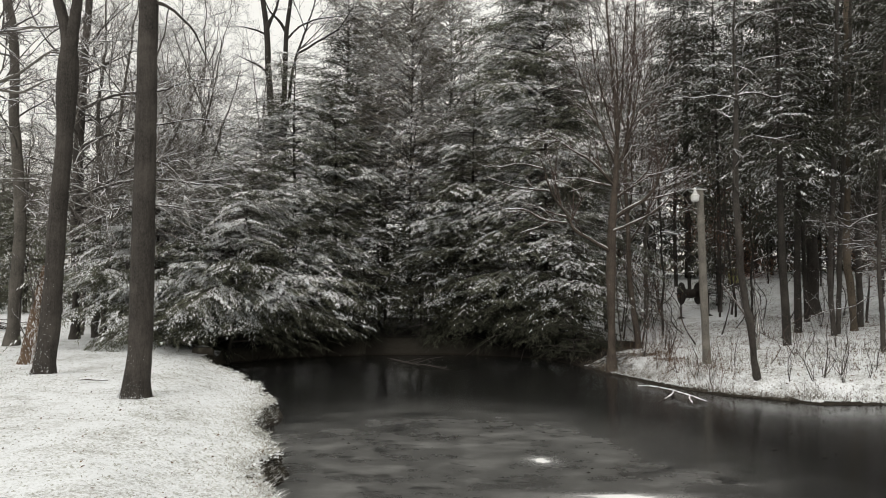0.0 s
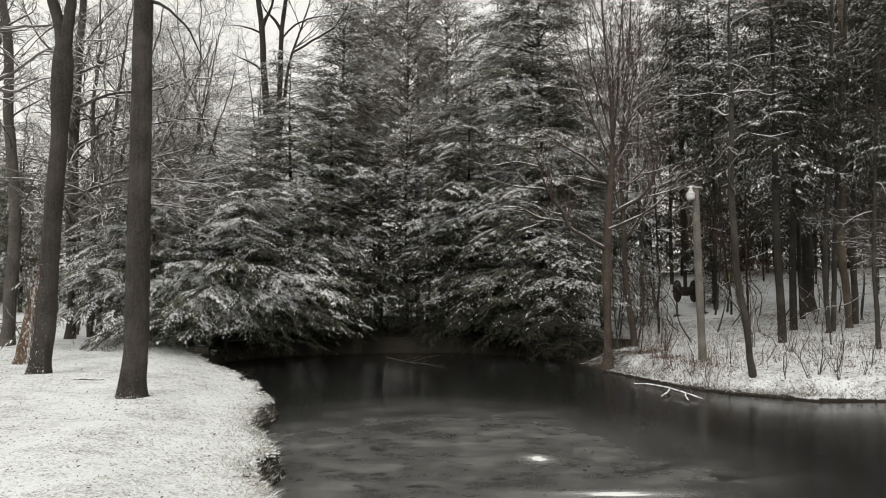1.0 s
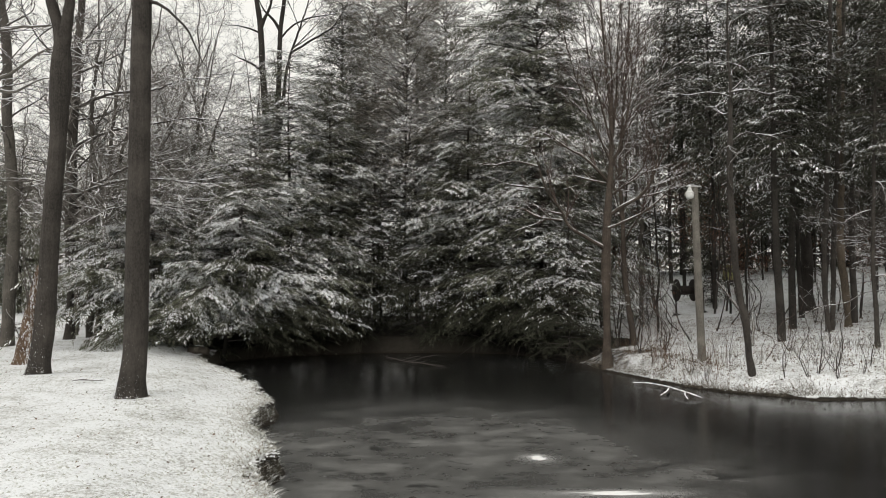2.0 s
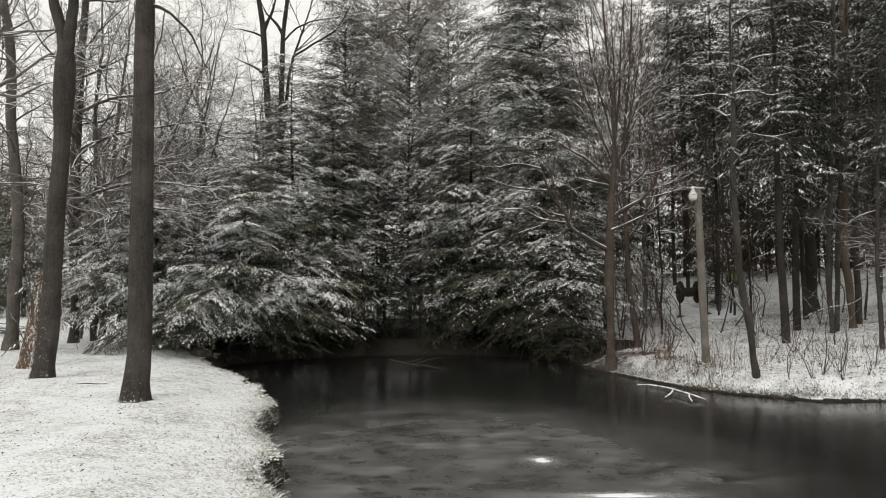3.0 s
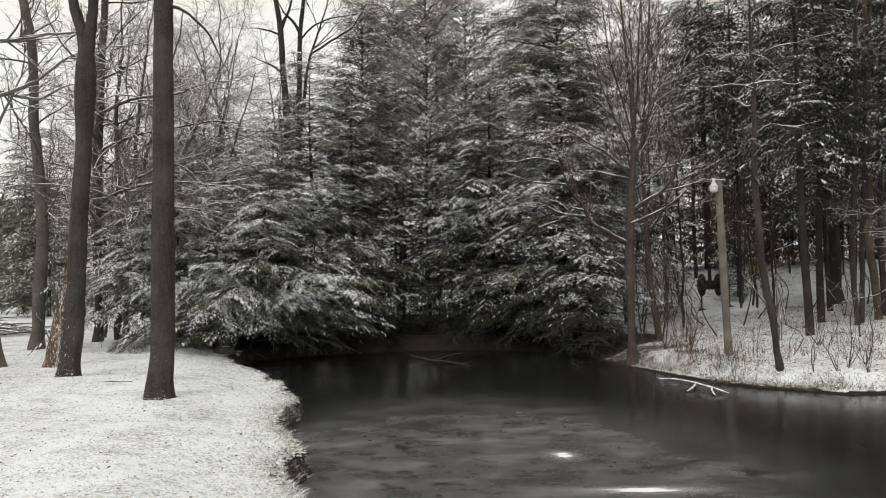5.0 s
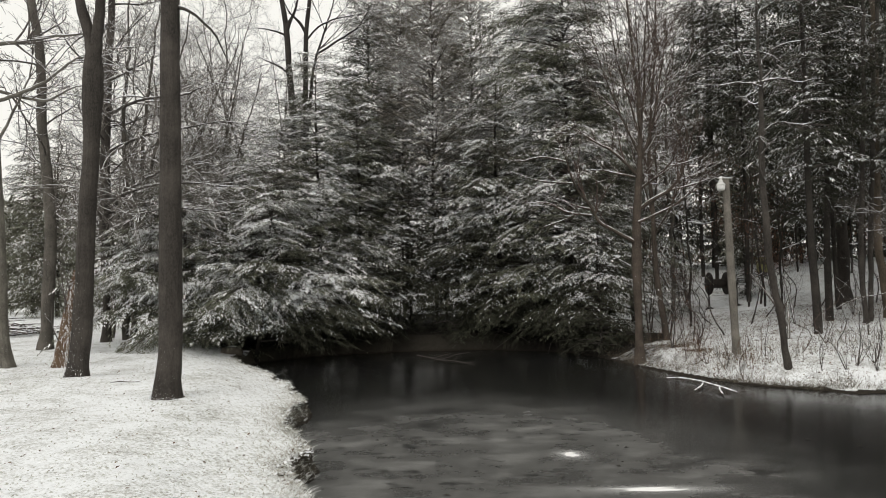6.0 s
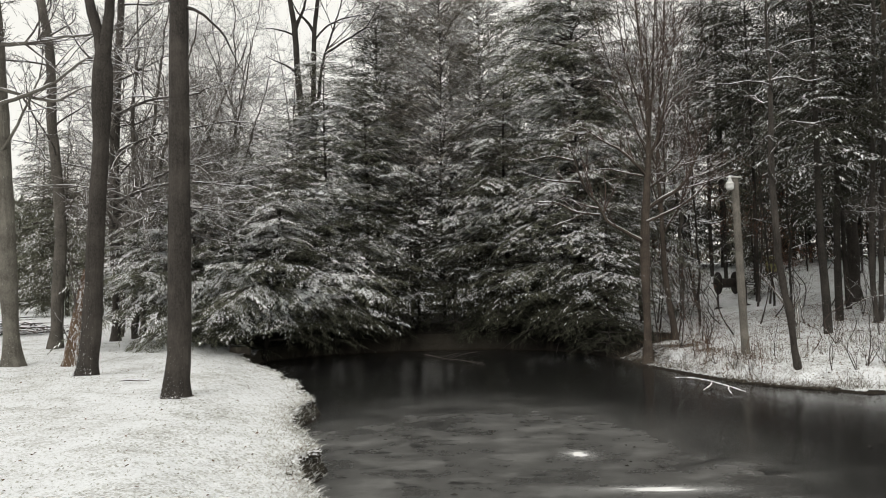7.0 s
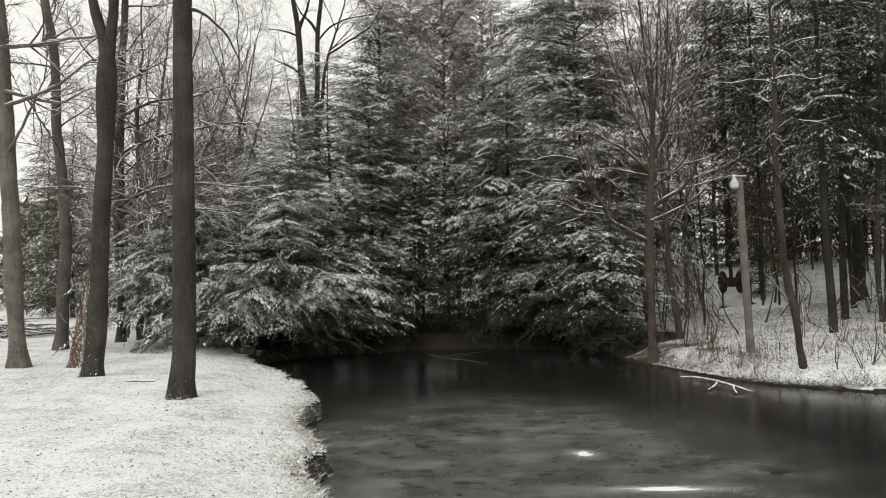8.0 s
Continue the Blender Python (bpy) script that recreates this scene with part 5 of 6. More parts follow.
# ---------------------------------------------------------------- the broken stump, stone, fallen wood
def broken_stump():
    rng = np.random.RandomState(8)
    x, y = -10.34, 19.14
    z = gz(x, y)
    top = thing("broken_stump", x, y, z, "splintered orange-brown broken tree stump spotted with snow", "stump")
    sides, rows = 18, 16
    ang = np.arange(sides) * 2 * np.pi / sides
    rag = 2.35 + 0.45 * np.sin(ang + 0.6) + rng.uniform(-0.16, 0.16, sides)
    v = []
    for k in range(rows):
        u = k / (rows - 1)
        r = (0.20 - 0.085 * u + 0.07 * np.exp(-u * 14)) * (1 + 0.10 * np.sin(3 * ang + 5 * u) + rng.uniform(-0.05, 0.05, sides))
        v.append(np.stack([x + 0.36 * u + r * np.cos(ang), y + r * np.sin(ang), z - 0.08 + u * rag], 1))
    v.append(np.stack([x + 0.30 + 0.03 * np.cos(ang), y + 0.03 * np.sin(ang), z + 1.5 + 0 * ang], 1))
    b = Bag()
    i, j = np.meshgrid(np.arange(rows), np.arange(sides), indexing="ij")
    j2 = (j + 1) % sides
    b.add(np.array(v), np.stack([i * sides + j, i * sides + j2, (i + 1) * sides + j2, (i + 1) * sides + j], -1))
    part("trunk", b, M_SPLIT, top, "", "", False)
    fine, snow = Bag(), Bag()
    for k in range(5):
        h = rng.uniform(0.5, 2.0)
        grow(rng, (fine, fine), (x + 0.15 * h, y - 0.05, z + h), (rng.uniform(-0.8, 0.5), -0.3, rng.uniform(0.3, 1.4)), rng.uniform(0.7, 1.7), 0.018, 0, 0.2, 0.25, snow, (5, 5), 0.9)
    part("twig_spray", fine, M_TWIG, top, "", "stuff")
    part("snow", snow, M_SNOW, top, "fresh white snow", "stuff")


broken_stump()


def stone(x, y, sx, sy, sz, seed, label):
    rng = np.random.RandomState(seed)
    z = gz(x, y)
    bm = bmesh.new()
    bmesh.ops.create_icosphere(bm, subdivisions=3, radius=1)
    for v in bm.verts:
        n = noise.noise(v.co * 1.7 + Vector((seed, 0, 0))) * 0.22 + noise.noise(v.co * 4.5) * 0.07
        v.co = Vector((v.co.x * sx, v.co.y * sy, max(-0.5, min(0.75, v.co.z)) * sz)) * (1 + n)
    top = thing("stone", x, y, z, label, "stone", "stones on the bank")
    bm.transform(Matrix.Translation((x, y, z + 0.2 * sz)))
    cap = bm.copy()
    part("rock", bm_mesh("rock", bm, M_STONE, True), None, top)
    for f in [f for f in cap.faces if f.normal.z < 0.8]:
        cap.faces.remove(f)
    for v in cap.verts:
        v.co.z += 0.02
    part("snow", bm_mesh("snow", cap, M_SNOW, True), None, top, "fresh white snow")


stone(-7.75, 24.9, 0.36, 0.3, 0.22, 1, "flat brown stone capped with snow at the bank edge")


def fallen_branch(line, seed, label, mat=M_TWIG, kids=(4, 3), thick=1.2, extra=()):
    rng = np.random.RandomState(seed)
    x, y, z = line[0][:3]
    top = thing("fallen_branch", x, y, z, label, "branch", "fallen branches")
    snow, fine = Bag(), Bag()
    b = Bag()
    for k, q in enumerate((line, *extra)):
        pts, rad = refine(q, 0.08, rng, 0.006)
        b.tube(pts, rad, 7)
        if thick:
            snow.snow_on(pts, rad * 1.1, thick)
        if k == 0:
            twigs_along(rng, fine, pts, rad, 1.0, 0, 0.1, 0.2, snow if thick else None, kids, 0.8)
    part("branch_wood", b, mat, top)
    if fine.n:
        part("twig_spray", fine, mat, top, "", "stuff")
    if snow.n:
        part("snow", snow, M_SNOW, top, "ridge of fresh white snow")


fallen_branch([(4.90, 19.50, 0.03, 0.014), (5.13, 19.20, 0.07, 0.018), (5.32, 18.90, 0.06, 0.023), (5.37, 17.70, 0.09, 0.023), (5.47, 17.00, 0.08, 0.02), (5.64, 16.60, 0.04, 0.014)], 1,
              "snow-covered fallen branch lying on the dark water", kids=(2, 2), thick=1.0,
              extra=([(5.36, 18.0, 0.07, 0.026), (5.15, 17.5, 0.06, 0.022), (4.9, 17.1, 0.03, 0.014)], [(5.45, 17.1, 0.08, 0.024), (5.35, 16.8, 0.07, 0.02), (5.3, 16.45, 0.03, 0.013)]))
fallen_branch([(-1.75, 25.6, 0.24, 0.012), (-1.1, 25.2, 0.13, 0.010), (-0.4, 24.6, 0.09, 0.009), (0.2, 24.0, 0.01, 0.006)], 2, "thin dead branch reaching out over the dark cove", M_TWIG, (10, 5), 0,
              extra=([(-0.9, 25.05, 0.12, 0.008), (-0.5, 24.6, 0.28, 0.007), (0.0, 24.2, 0.40, 0.004)], [(-1.2, 25.25, 0.14, 0.008), (-0.9, 24.8, 0.26, 0.006), (-0.6, 24.5, 0.34, 0.004)],
                     [(-0.5, 24.7, 0.1, 0.007), (-0.2, 24.6, 0.06, 0.006), (0.15, 24.6, 0.02, 0.004)]))
fallen_branch([(8.9, 24.6, 2.7, 0.02), (9.5, 24.2, 1.7, 0.03), (9.75, 23.9, 1.0, 0.035)], 3, "dark dead limb leaning in the woods", kids=(5, 3), thick=0.6)
fallen_branch([(9.35, 22.9, 1.75, 0.02), (9.25, 22.6, 1.35, 0.035), (9.1, 22.3, 0.75, 0.045)], 4, "pale broken snag standing in the snow", M_POLE, (3, 3), 1.0)
fallen_branch([(10.9, 27.0, 2.75, 0.018), (10.7, 26.0, 1.9, 0.03), (10.5, 25.2, 1.05, 0.04)], 5, "dark dead limb leaning in the woods", kids=(6, 3), thick=0.8)
fallen_branch([(13.6, 23.2, 2.35, 0.008), (12.8, 23.1, 2.25, 0.012), (12.2, 23.0, 1.95, 0.014), (11.6, 23.2, 1.85, 0.016), (11.0, 23.4, 1.55, 0.018)], 6, "snow-lined limb caught between the stems", kids=(6, 4), thick=0.5)
stick_rng = np.random.RandomState(55)
for k, (sx, sy) in enumerate([(8.2, 25.0), (9.9, 27.4), (11.1, 29.2), (12.3, 27.8), (13.6, 28.6), (12.9, 31.0), (14.3, 26.8), (10.6, 24.2), (9.0, 28.8), (15.4, 29.6)]):
    tx, ty, th = stick_rng.normal(0, 0.55), stick_rng.normal(0, 0.3), stick_rng.uniform(1.1, 2.4)
    sz = gz(sx, sy)
    c1, c2 = stick_rng.normal(0, 0.16, 2)
    fallen_branch([(sx + tx, sy + ty, sz + th, 0.010), (sx + tx * 0.75 + c1, sy + ty * 0.7, sz + th * 0.72, 0.015), (sx + tx * 0.35 + c2, sy + ty * 0.4, sz + th * 0.36, 0.02), (sx, sy, sz - 0.03, 0.03)], 300 + k, "dark dead limb leaning in the woods", M_TWIG_DARK, (5, 3), 0.6)
fallen_branch([(-6.9, 14.6, 0.72, 0.012), (-6.6, 14.5, 0.74, 0.016), (-6.3, 14.55, 0.72, 0.01)], 7, "short dark twig on the snow", kids=(2,), thick=0.2)

# brush heap at the edge of the clearing
heap_rng = np.random.RandomState(12)
heap = thing("brush_heap", -19.4, 30.5, gz(-19.4, 30.5), "low heap of cut branches dusted with snow", "brush pile")
hb_bag, hs_bag = Bag(), Bag()
for k in range(170):
    hx, hy, ha = heap_rng.normal(-19.4, 1.5), heap_rng.normal(30.5, 0.6), heap_rng.uniform(0, 3.14)
    hz = gz(hx, hy) + abs(heap_rng.normal(0.05, 0.3)) * max(0.1, 1 - abs(hx + 19.4) / 3.2)
    hl = heap_rng.uniform(0.3, 0.9)
    q = np.array([(hx - np.cos(ha) * hl, hy - np.sin(ha) * hl, hz), (hx, hy, hz + heap_rng.uniform(0, 0.1)), (hx + np.cos(ha) * hl, hy + np.sin(ha) * hl, hz + heap_rng.uniform(-0.1, 0.15))])
    hr = np.array([0.03, 0.025, 0.012]) * heap_rng.uniform(0.6, 1.5)
    hb_bag.tube(q, hr, 5)
    hs_bag.snow_on(q, hr)
part("branch_wood", hb_bag, M_TWIG, heap, "", "stuff")
part("snow", hs_bag, M_SNOW, heap, "fresh white snow", "stuff")

# saplings and brush along the water's edge and on the slope
sap_rng = np.random.RandomState(21)
SAPLINGS = [(6.4, 19.6, 1.1), (6.2, 20.4, 1.3), (6.0, 21.6, 1.5), (6.6, 22.5, 2.2), (6.1, 23.4, 3.2), (6.9, 23.6, 2.4), (6.5, 18.6, 1.1), (7.9, 17.6, 1.3), (8.3, 17.3, 1.5),
            (8.6, 17.5, 1.7), (8.9, 17.2, 1.2), (9.1, 17.7, 1.6), (9.6, 17.4, 1.0), (10.2, 18.2, 1.5), (10.9, 17.9, 1.3), (7.4, 19.6, 1.0), (8.2, 19.5, 1.4), (9.4, 20.6, 1.8), (10.8, 21.2, 2.0),
            (11.6, 19.4, 1.8), (12.2, 19.8, 3.2), (9.5, 23.6, 2.2), (11.4, 28.8, 2.6), (7.3, 29.0, 3.4), (8.6, 31.6, 3.0),
            (5.9, 25.4, 4.2), (6.9, 26.8, 4.0), (12.0, 30.0, 3.0), (13.0, 26.5, 2.6), (14.0, 22.0, 3.0)]
for k, (sx, sy, sh) in enumerate(SAPLINGS):
    g = gz(sx, sy)
    red = k in (1, 2, 3, 6, 16, 17)

    def stem(h, lean):
        lx, ly, kx = sap_rng.normal(0, lean) * h, sap_rng.normal(0, lean) * h, sap_rng.normal(0, 0.09) * h
        return [(sx, sy, g - 0.02, 0.005 + 0.0045 * h), (sx + lx * 0.25 + kx, sy + ly * 0.2, g + h * 0.33, 0.004 + 0.0035 * h), (sx + lx * 0.6 - kx * 0.6, sy + ly * 0.6, g + h * 0.68, 0.003 + 0.0025 * h), (sx + lx, sy + ly, g + h, 0.003)]
    bare_tree("sapling", "thin reddish leafless sapling in the snow" if red else "thin dark leafless sapling in the snow", stem(sh, 0.16),
              [stem(sh * sap_rng.uniform(0.5, 0.95), 0.3) for q in range(sap_rng.randint(1, 4))], 130 + k,
              M_TWIG_RED if red else M_TWIG_DARK, M_TWIG_RED if red else M_TWIG, auto=3 if sh < 1.5 else 6, auto_from=0.15, auto_len=0.4 * sh, kids=(4, 4, 2), up=0.3, wild=0.35, tilt=(0.5, 1.6),
              group="saplings on the bank", sides=5, category="sapling")


def reach(x0, y0, z0, x1, y1, z1, r, bow):
    """A limb's line from its trunk outwards, bowed."""
    return [(x0 + (x1 - x0) * u, y0 + (y1 - y0) * u, z0 + (z1 - z0) * u + bow * math.sin(u * 3.1), r * (1 - 0.75 * u)) for u in (0, 0.25, 0.5, 0.75, 1)]


bare_tree("slope_tree", "leafless tree with low snow-lined tangled limbs", [(13.3, 21.8, 0.6, 0.16), (13.35, 21.8, 2.5, 0.13), (13.3, 21.8, 6, 0.11), (13.5, 21.8, 11, 0.06)],
          [reach(13.3, 21.8, 3.2, 10.9, 21.2, 3.7, 0.032, 0.25), reach(13.3, 21.8, 3.6, 10.6, 22.4, 4.5, 0.034, 0.2), reach(13.3, 21.8, 2.9, 11.2, 20.8, 3.0, 0.03, 0.3), reach(13.3, 21.8, 4.1, 11.4, 21.0, 5.6, 0.03, 0.1),
           reach(13.3, 21.8, 3.4, 11.7, 20.4, 3.9, 0.026, 0.2)], 181, M_BARK_FAR, M_TWIG, auto=4, auto_from=0.5, auto_len=2.4, kids=(16, 9, 3), up=0.0, wild=0.5, group="stems on the slope", sides=10, stout=1.5)


bare_tree("slope_tree", "leafless tree with low snow-lined tangled limbs", [(15.3, 25.6, 0.9, 0.10), (15.3, 25.6, 3.2, 0.085), (15.2, 25.6, 6.5, 0.07), (15.4, 25.6, 10, 0.04)],
          [reach(15.3, 25.6, 4.4, 12.4, 24.8, 4.6, 0.03, 0.3), reach(15.3, 25.6, 4.0, 12.8, 25.0, 3.7, 0.028, 0.35), reach(15.3, 25.6, 5.2, 12.2, 25.4, 5.9, 0.03, 0.2), reach(15.3, 25.6, 3.5, 13.4, 24.4, 3.1, 0.024, 0.3)],
          182, M_BARK, M_TWIG_RED, auto=3, auto_from=0.5, auto_len=2.2, kids=(15, 8, 3), up=0.0, wild=0.5, group="stems on the slope", sides=8, stout=1.5)


def beech_sapling(x, y, h, n, seed):
    """A young tree that has kept its rusty dead leaves."""
    g = gz(x, y)
    rng = np.random.RandomState(seed)
    top = bare_tree("beech_sapling", "young beech with clinging rusty dead leaves", [(x, y, g, 0.012 + 0.006 * h), (x + 0.05 * h, y, g + 0.5 * h, 0.006 + 0.004 * h), (x + 0.02 * h, y, g + h, 0.004)], [], seed,
                    M_TWIG_DARK, M_TWIG_RED, auto=9, auto_from=0.2, auto_len=0.5 * h, snow_amount=h < 4, kids=(6, 4, 2), up=0.1, tilt=(0.2, 0.8), group="beech saplings", sides=5, category="sapling")
    p = rng.normal(0, 1, (n, 3))
    p *= (rng.uniform(0.2, 1, n) ** 0.4 / np.linalg.norm(p, axis=1))[:, None]
    lobes = rng.normal(0, 0.22, (9, 3)) * h
    p = p * [0.16 * h, 0.16 * h, 0.09 * h] + lobes[rng.randint(0, 9, n)] * [1, 1, 0.8] + [x, y, g + 0.6 * h]
    d, e = rng.normal(0, 1, (n, 3)), rng.normal(0, 1, (n, 3))
    d = d / np.linalg.norm(d, axis=1)[:, None] * rng.uniform(0.02, 0.05, n)[:, None]
    e = np.cross(d, e) * 14
    e = e / np.linalg.norm(e, axis=1)[:, None] * 0.016
    b = Bag()
    b.add(np.stack([p - d, p + e, p + d, p - e], 1), np.arange(4 * n).reshape(-1, 4))
    part("dead_foliage", b, M_RUSTY, top, "curled rusty-brown dead leaves", "stuff", False)


for k, (x, y, h, n) in enumerate([(7.3, 31.5, 3.8, 420), (8.3, 35.0, 4.4, 420), (6.9, 29.4, 3.4, 260), (7.0, 24.4, 1.5, 60), (13.2, 33.0, 3.2, 260), (14.6, 26.6, 3.4, 300), (15.6, 28.4, 3.4, 300), (12.0, 33.4, 6.4, 1500), (12.7, 33.9, 5.8, 1200), (15.2, 30.2, 4.6, 420), (16.8, 29.6, 4.8, 420)]):
    beech_sapling(x, y, h, n, 190 + k)


# ---------------------------------------------------------------- dead leaves, grass and snow lumps
def litter(name, label, n, seed, where, size, mat):
    rng = np.random.RandomState(seed)
    x, y = where(rng, n)
    s = pond_distance(x, y)
    keep = s > 0.12
    x, y = x[keep], y[keep]
    z = ground_z(x, y)
    n = len(x)
    l, w, a = size * rng.uniform(0.5, 1.4, n), size * rng.uniform(0.3, 0.8, n), rng.uniform(0, 6.28, n)
    e, f = np.stack([np.cos(a), np.sin(a), rng.normal(0, 0.3, n)], 1), np.stack([-np.sin(a), np.cos(a), rng.normal(0, 0.3, n)], 1)
    c = np.stack([x, y, z + 0.012 + rng.uniform(0, 0.012, n)], 1)
    up = np.array([0, 0, 1.0]) * (0.35 * w)[:, None]
    b = Bag()
    b.add(np.stack([c - e * l[:, None], c + f * w[:, None] + up, c + e * l[:, None], c - f * w[:, None] + up], 1), np.arange(4 * n).reshape(-1, 4))
    return tagged(part(name, b, mat, None, label, "stuff", False), "", name.replace("_", " "))


def blades(name, label, n, seed, where, height, mat, lean=0.5, least=0.03):
    rng = np.random.RandomState(seed)
    x, y = where(rng, n)
    s = pond_distance(x, y)
    keep = s > least
    x, y = x[keep], y[keep]
    z = ground_z(x, y) - 0.01
    n = len(x)
    h = height * rng.uniform(0.4, 1.5, n)
    d = np.stack([np.clip(rng.normal(0, lean, n), -1.1, 1.1), np.clip(rng.normal(0, lean, n), -1.1, 1.1), np.ones(n)], 1)
    sd = np.stack([rng.normal(0, 1, n), rng.normal(0, 1, n), np.zeros(n)], 1)
    sd *= (0.0035 / (np.linalg.norm(sd, axis=1) + 1e-9))[:, None]
    p = np.stack([x, y, z], 1)
    q = p + d * (h * 0.6)[:, None]
    e = q + (d * np.array([1.8, 1.8, 0.45])) * (h * 0.5)[:, None]
    b = Bag()
    k = np.arange(n)[:, None] * 6
    b.add(np.stack([p - sd, p + sd, q + sd, q - sd, e + sd * 0.3, e - sd * 0.3], 1), np.concatenate([k + np.array([[0, 1, 2, 3]]), k + np.array([[3, 2, 4, 5]])]))
    return tagged(part(name, b, mat, None, label, "stuff", False), "", name.replace("_", " "))


def near_bank(rng, n):
    return rng.uniform(-13, -1.2, n), rng.uniform(5.5, 24, n)


def slope(rng, n):
    return rng.uniform(4.6, 16, n), rng.uniform(15.8, 32, n)


def along_edge(lo, hi, wide):
    def where(rng, n):
        i = rng.randint(lo, hi, n)
        t = rng.uniform(0, 1, n)[:, None]
        p = POND[i] * (1 - t) + POND[i + 1] * t
        return p[:, 0] + rng.normal(0, wide, n), p[:, 1] + rng.normal(0, wide, n)
    return where


litter("leaf_litter", "scattered brown dead leaves on the snowy bank", 1500, 1, near_bank, 0.022, M_LEAF)
litter("leaf_litter", "brown dead leaves littering the wooded slope", 19000, 2, slope, 0.027, M_LEAF)
blades("dead_grass", "dark dead brush under the boughs by the maple", 1300, 21, along_edge(27, 31, 0.35), 0.2, M_WEED, 0.8)
blades("dead_grass", "short dead grass poking through thin snow", 5000, 3, near_bank, 0.03, M_GRASS)
blades("dead_grass", "tufts of dead grass along the bank edge", 8000, 4, along_edge(0, 14, 0.3), 0.045, M_GRASS, 0.9)
blades("dead_grass", "dark dead grass matted at the water's edge", 1600, 7, along_edge(24, 26, 0.12), 0.11, M_WEED, 1.0)
blades("dead_grass", "dead weeds and roots along the far water's edge", 5000, 5, along_edge(20, 29, 0.3), 0.10, M_WEED, 0.7)


def tussocks():
    """Snow-laden grass lumps that overhang the lip of the near bank."""
    rng = np.random.RandomState(14)
    b = Bag()
    ball = bmesh.new()
    bmesh.ops.create_icosphere(ball, subdivisions=2, radius=1)
    ball.verts.ensure_lookup_table()
    bv = np.array([v.co[:] for v in ball.verts])
    bf = np.array([[v.index for v in f.verts] for f in ball.faces])
    ball.free()
    for k in range(340):
        i = rng.randint(0, 14)
        t = rng.uniform()
        p = POND[i] * (1 - t) + POND[i + 1] * t
        x, y = p[0] - abs(rng.normal(0, 0.09)) - 0.02, p[1] + rng.normal(0, 0.05)
        r = rng.uniform(0.02, 0.06)
        bump_r = 1 + 0.22 * np.sin(bv[:, 0] * 5 + k) * np.sin(bv[:, 1] * 6 + 2 * k) + rng.normal(0, 0.14, len(bv))
        v = bv * bump_r[:, None] * [r, r * 1.2, r * 0.6] + [x - 0.03, y, 0.31 + rng.uniform(-0.03, 0.03)]
        b.add(v, bf)
    return tagged(part("bank_tussock", b, M_GROUND, None, "snow-laden grass tussocks along the lip of the bank", "stuff"), "", "grass tussocks")


tussocks()
blades("dead_grass", "snow-whitened grass matted over the lip of the bank", 11000, 22, along_edge(0, 14, 0.09), 0.045, M_TUFT, 1.3, 0.01)


def snow_tufts():
    """Countless low tufts of grass under thin snow, thicker towards the water."""
    rng = np.random.RandomState(15)
    n = 50000
    x, y = rng.uniform(-13, -1.2, n), 5.5 + 17 * rng.uniform(0, 1, n) ** 1.6
    d = pond_distance(x, y)
    keep = (d > 0.15) & (rng.uniform(0, 1, n) < 0.35 + 0.25 * waves(x, y, 1.1, 21) + 0.3 * np.exp(-d / 1.2))
    x, y = x[keep], y[keep]
    z = ground_z(x, y)
    n = len(x)
    r, h = rng.uniform(0.01, 0.03, n), rng.uniform(0.005, 0.018, n)
    a0 = rng.uniform(0, 6.28, n)
    rim = []
    for k in range(5):
        a = a0 + k * 1.2566
        q = r * rng.uniform(0.6, 1.3, n)
        rim.append(np.stack([x + q * np.cos(a), y + q * np.sin(a), z - 0.006], 1))
    tip = np.stack([x + rng.normal(0, 0.012, n), y + rng.normal(0, 0.012, n), z + h], 1)
    v = np.stack(rim + [tip], 1)
    f = np.arange(n)[:, None, None] * 6 + np.array([[[k, (k + 1) % 5, 5] for k in range(5)]])
    b = Bag()
    b.add(v, f)
    return tagged(part("snow_tuft", b, M_TUFT, None, "low grass tufts whitened by thin snow", "stuff"), "", "grass tufts")


snow_tufts()


def trunk_snow(cx, cy, lo, hi, r0, r1, n, seed, drift):
    """Flecks of driven snow stuck to the windward side of a trunk."""
    rng = np.random.RandomState(seed)
    t = rng.uniform(0, 1, n) ** 2.8
    a = np.pi + np.where(rng.uniform(0, 1, n) < 0.75, 0.1 + rng.normal(0, 0.3, n), rng.uniform(0.1, 2.4, n))
    r = r0 + (r1 - r0) * t + 0.012 + 0.05 * np.exp(-9 * t)
    c = np.stack([cx + drift * t + r * np.cos(a), cy + r * np.sin(a), lo + (hi - lo) * t], 1)
    tang = np.stack([-np.sin(a), np.cos(a), np.zeros(n)], 1)
    grain = rng.lognormal(-0.5, 0.55, n)[:, None] * (1.15 - 0.6 * t[:, None])
    w, h = rng.uniform(0.0018, 0.005, n)[:, None] * grain, rng.uniform(0.003, 0.013, n)[:, None] * grain
    z = np.array([[0, 0, 1.0]])
    out = np.stack([np.cos(a), np.sin(a), np.zeros(n)], 1) * 0.012
    b = Bag()
    b.add(np.stack([c - tang * w, c - z * h + out * 0.3, c + tang * w, c + z * h * 0.7 + out], 1), np.arange(4 * n).reshape(-1, 4))
    return b


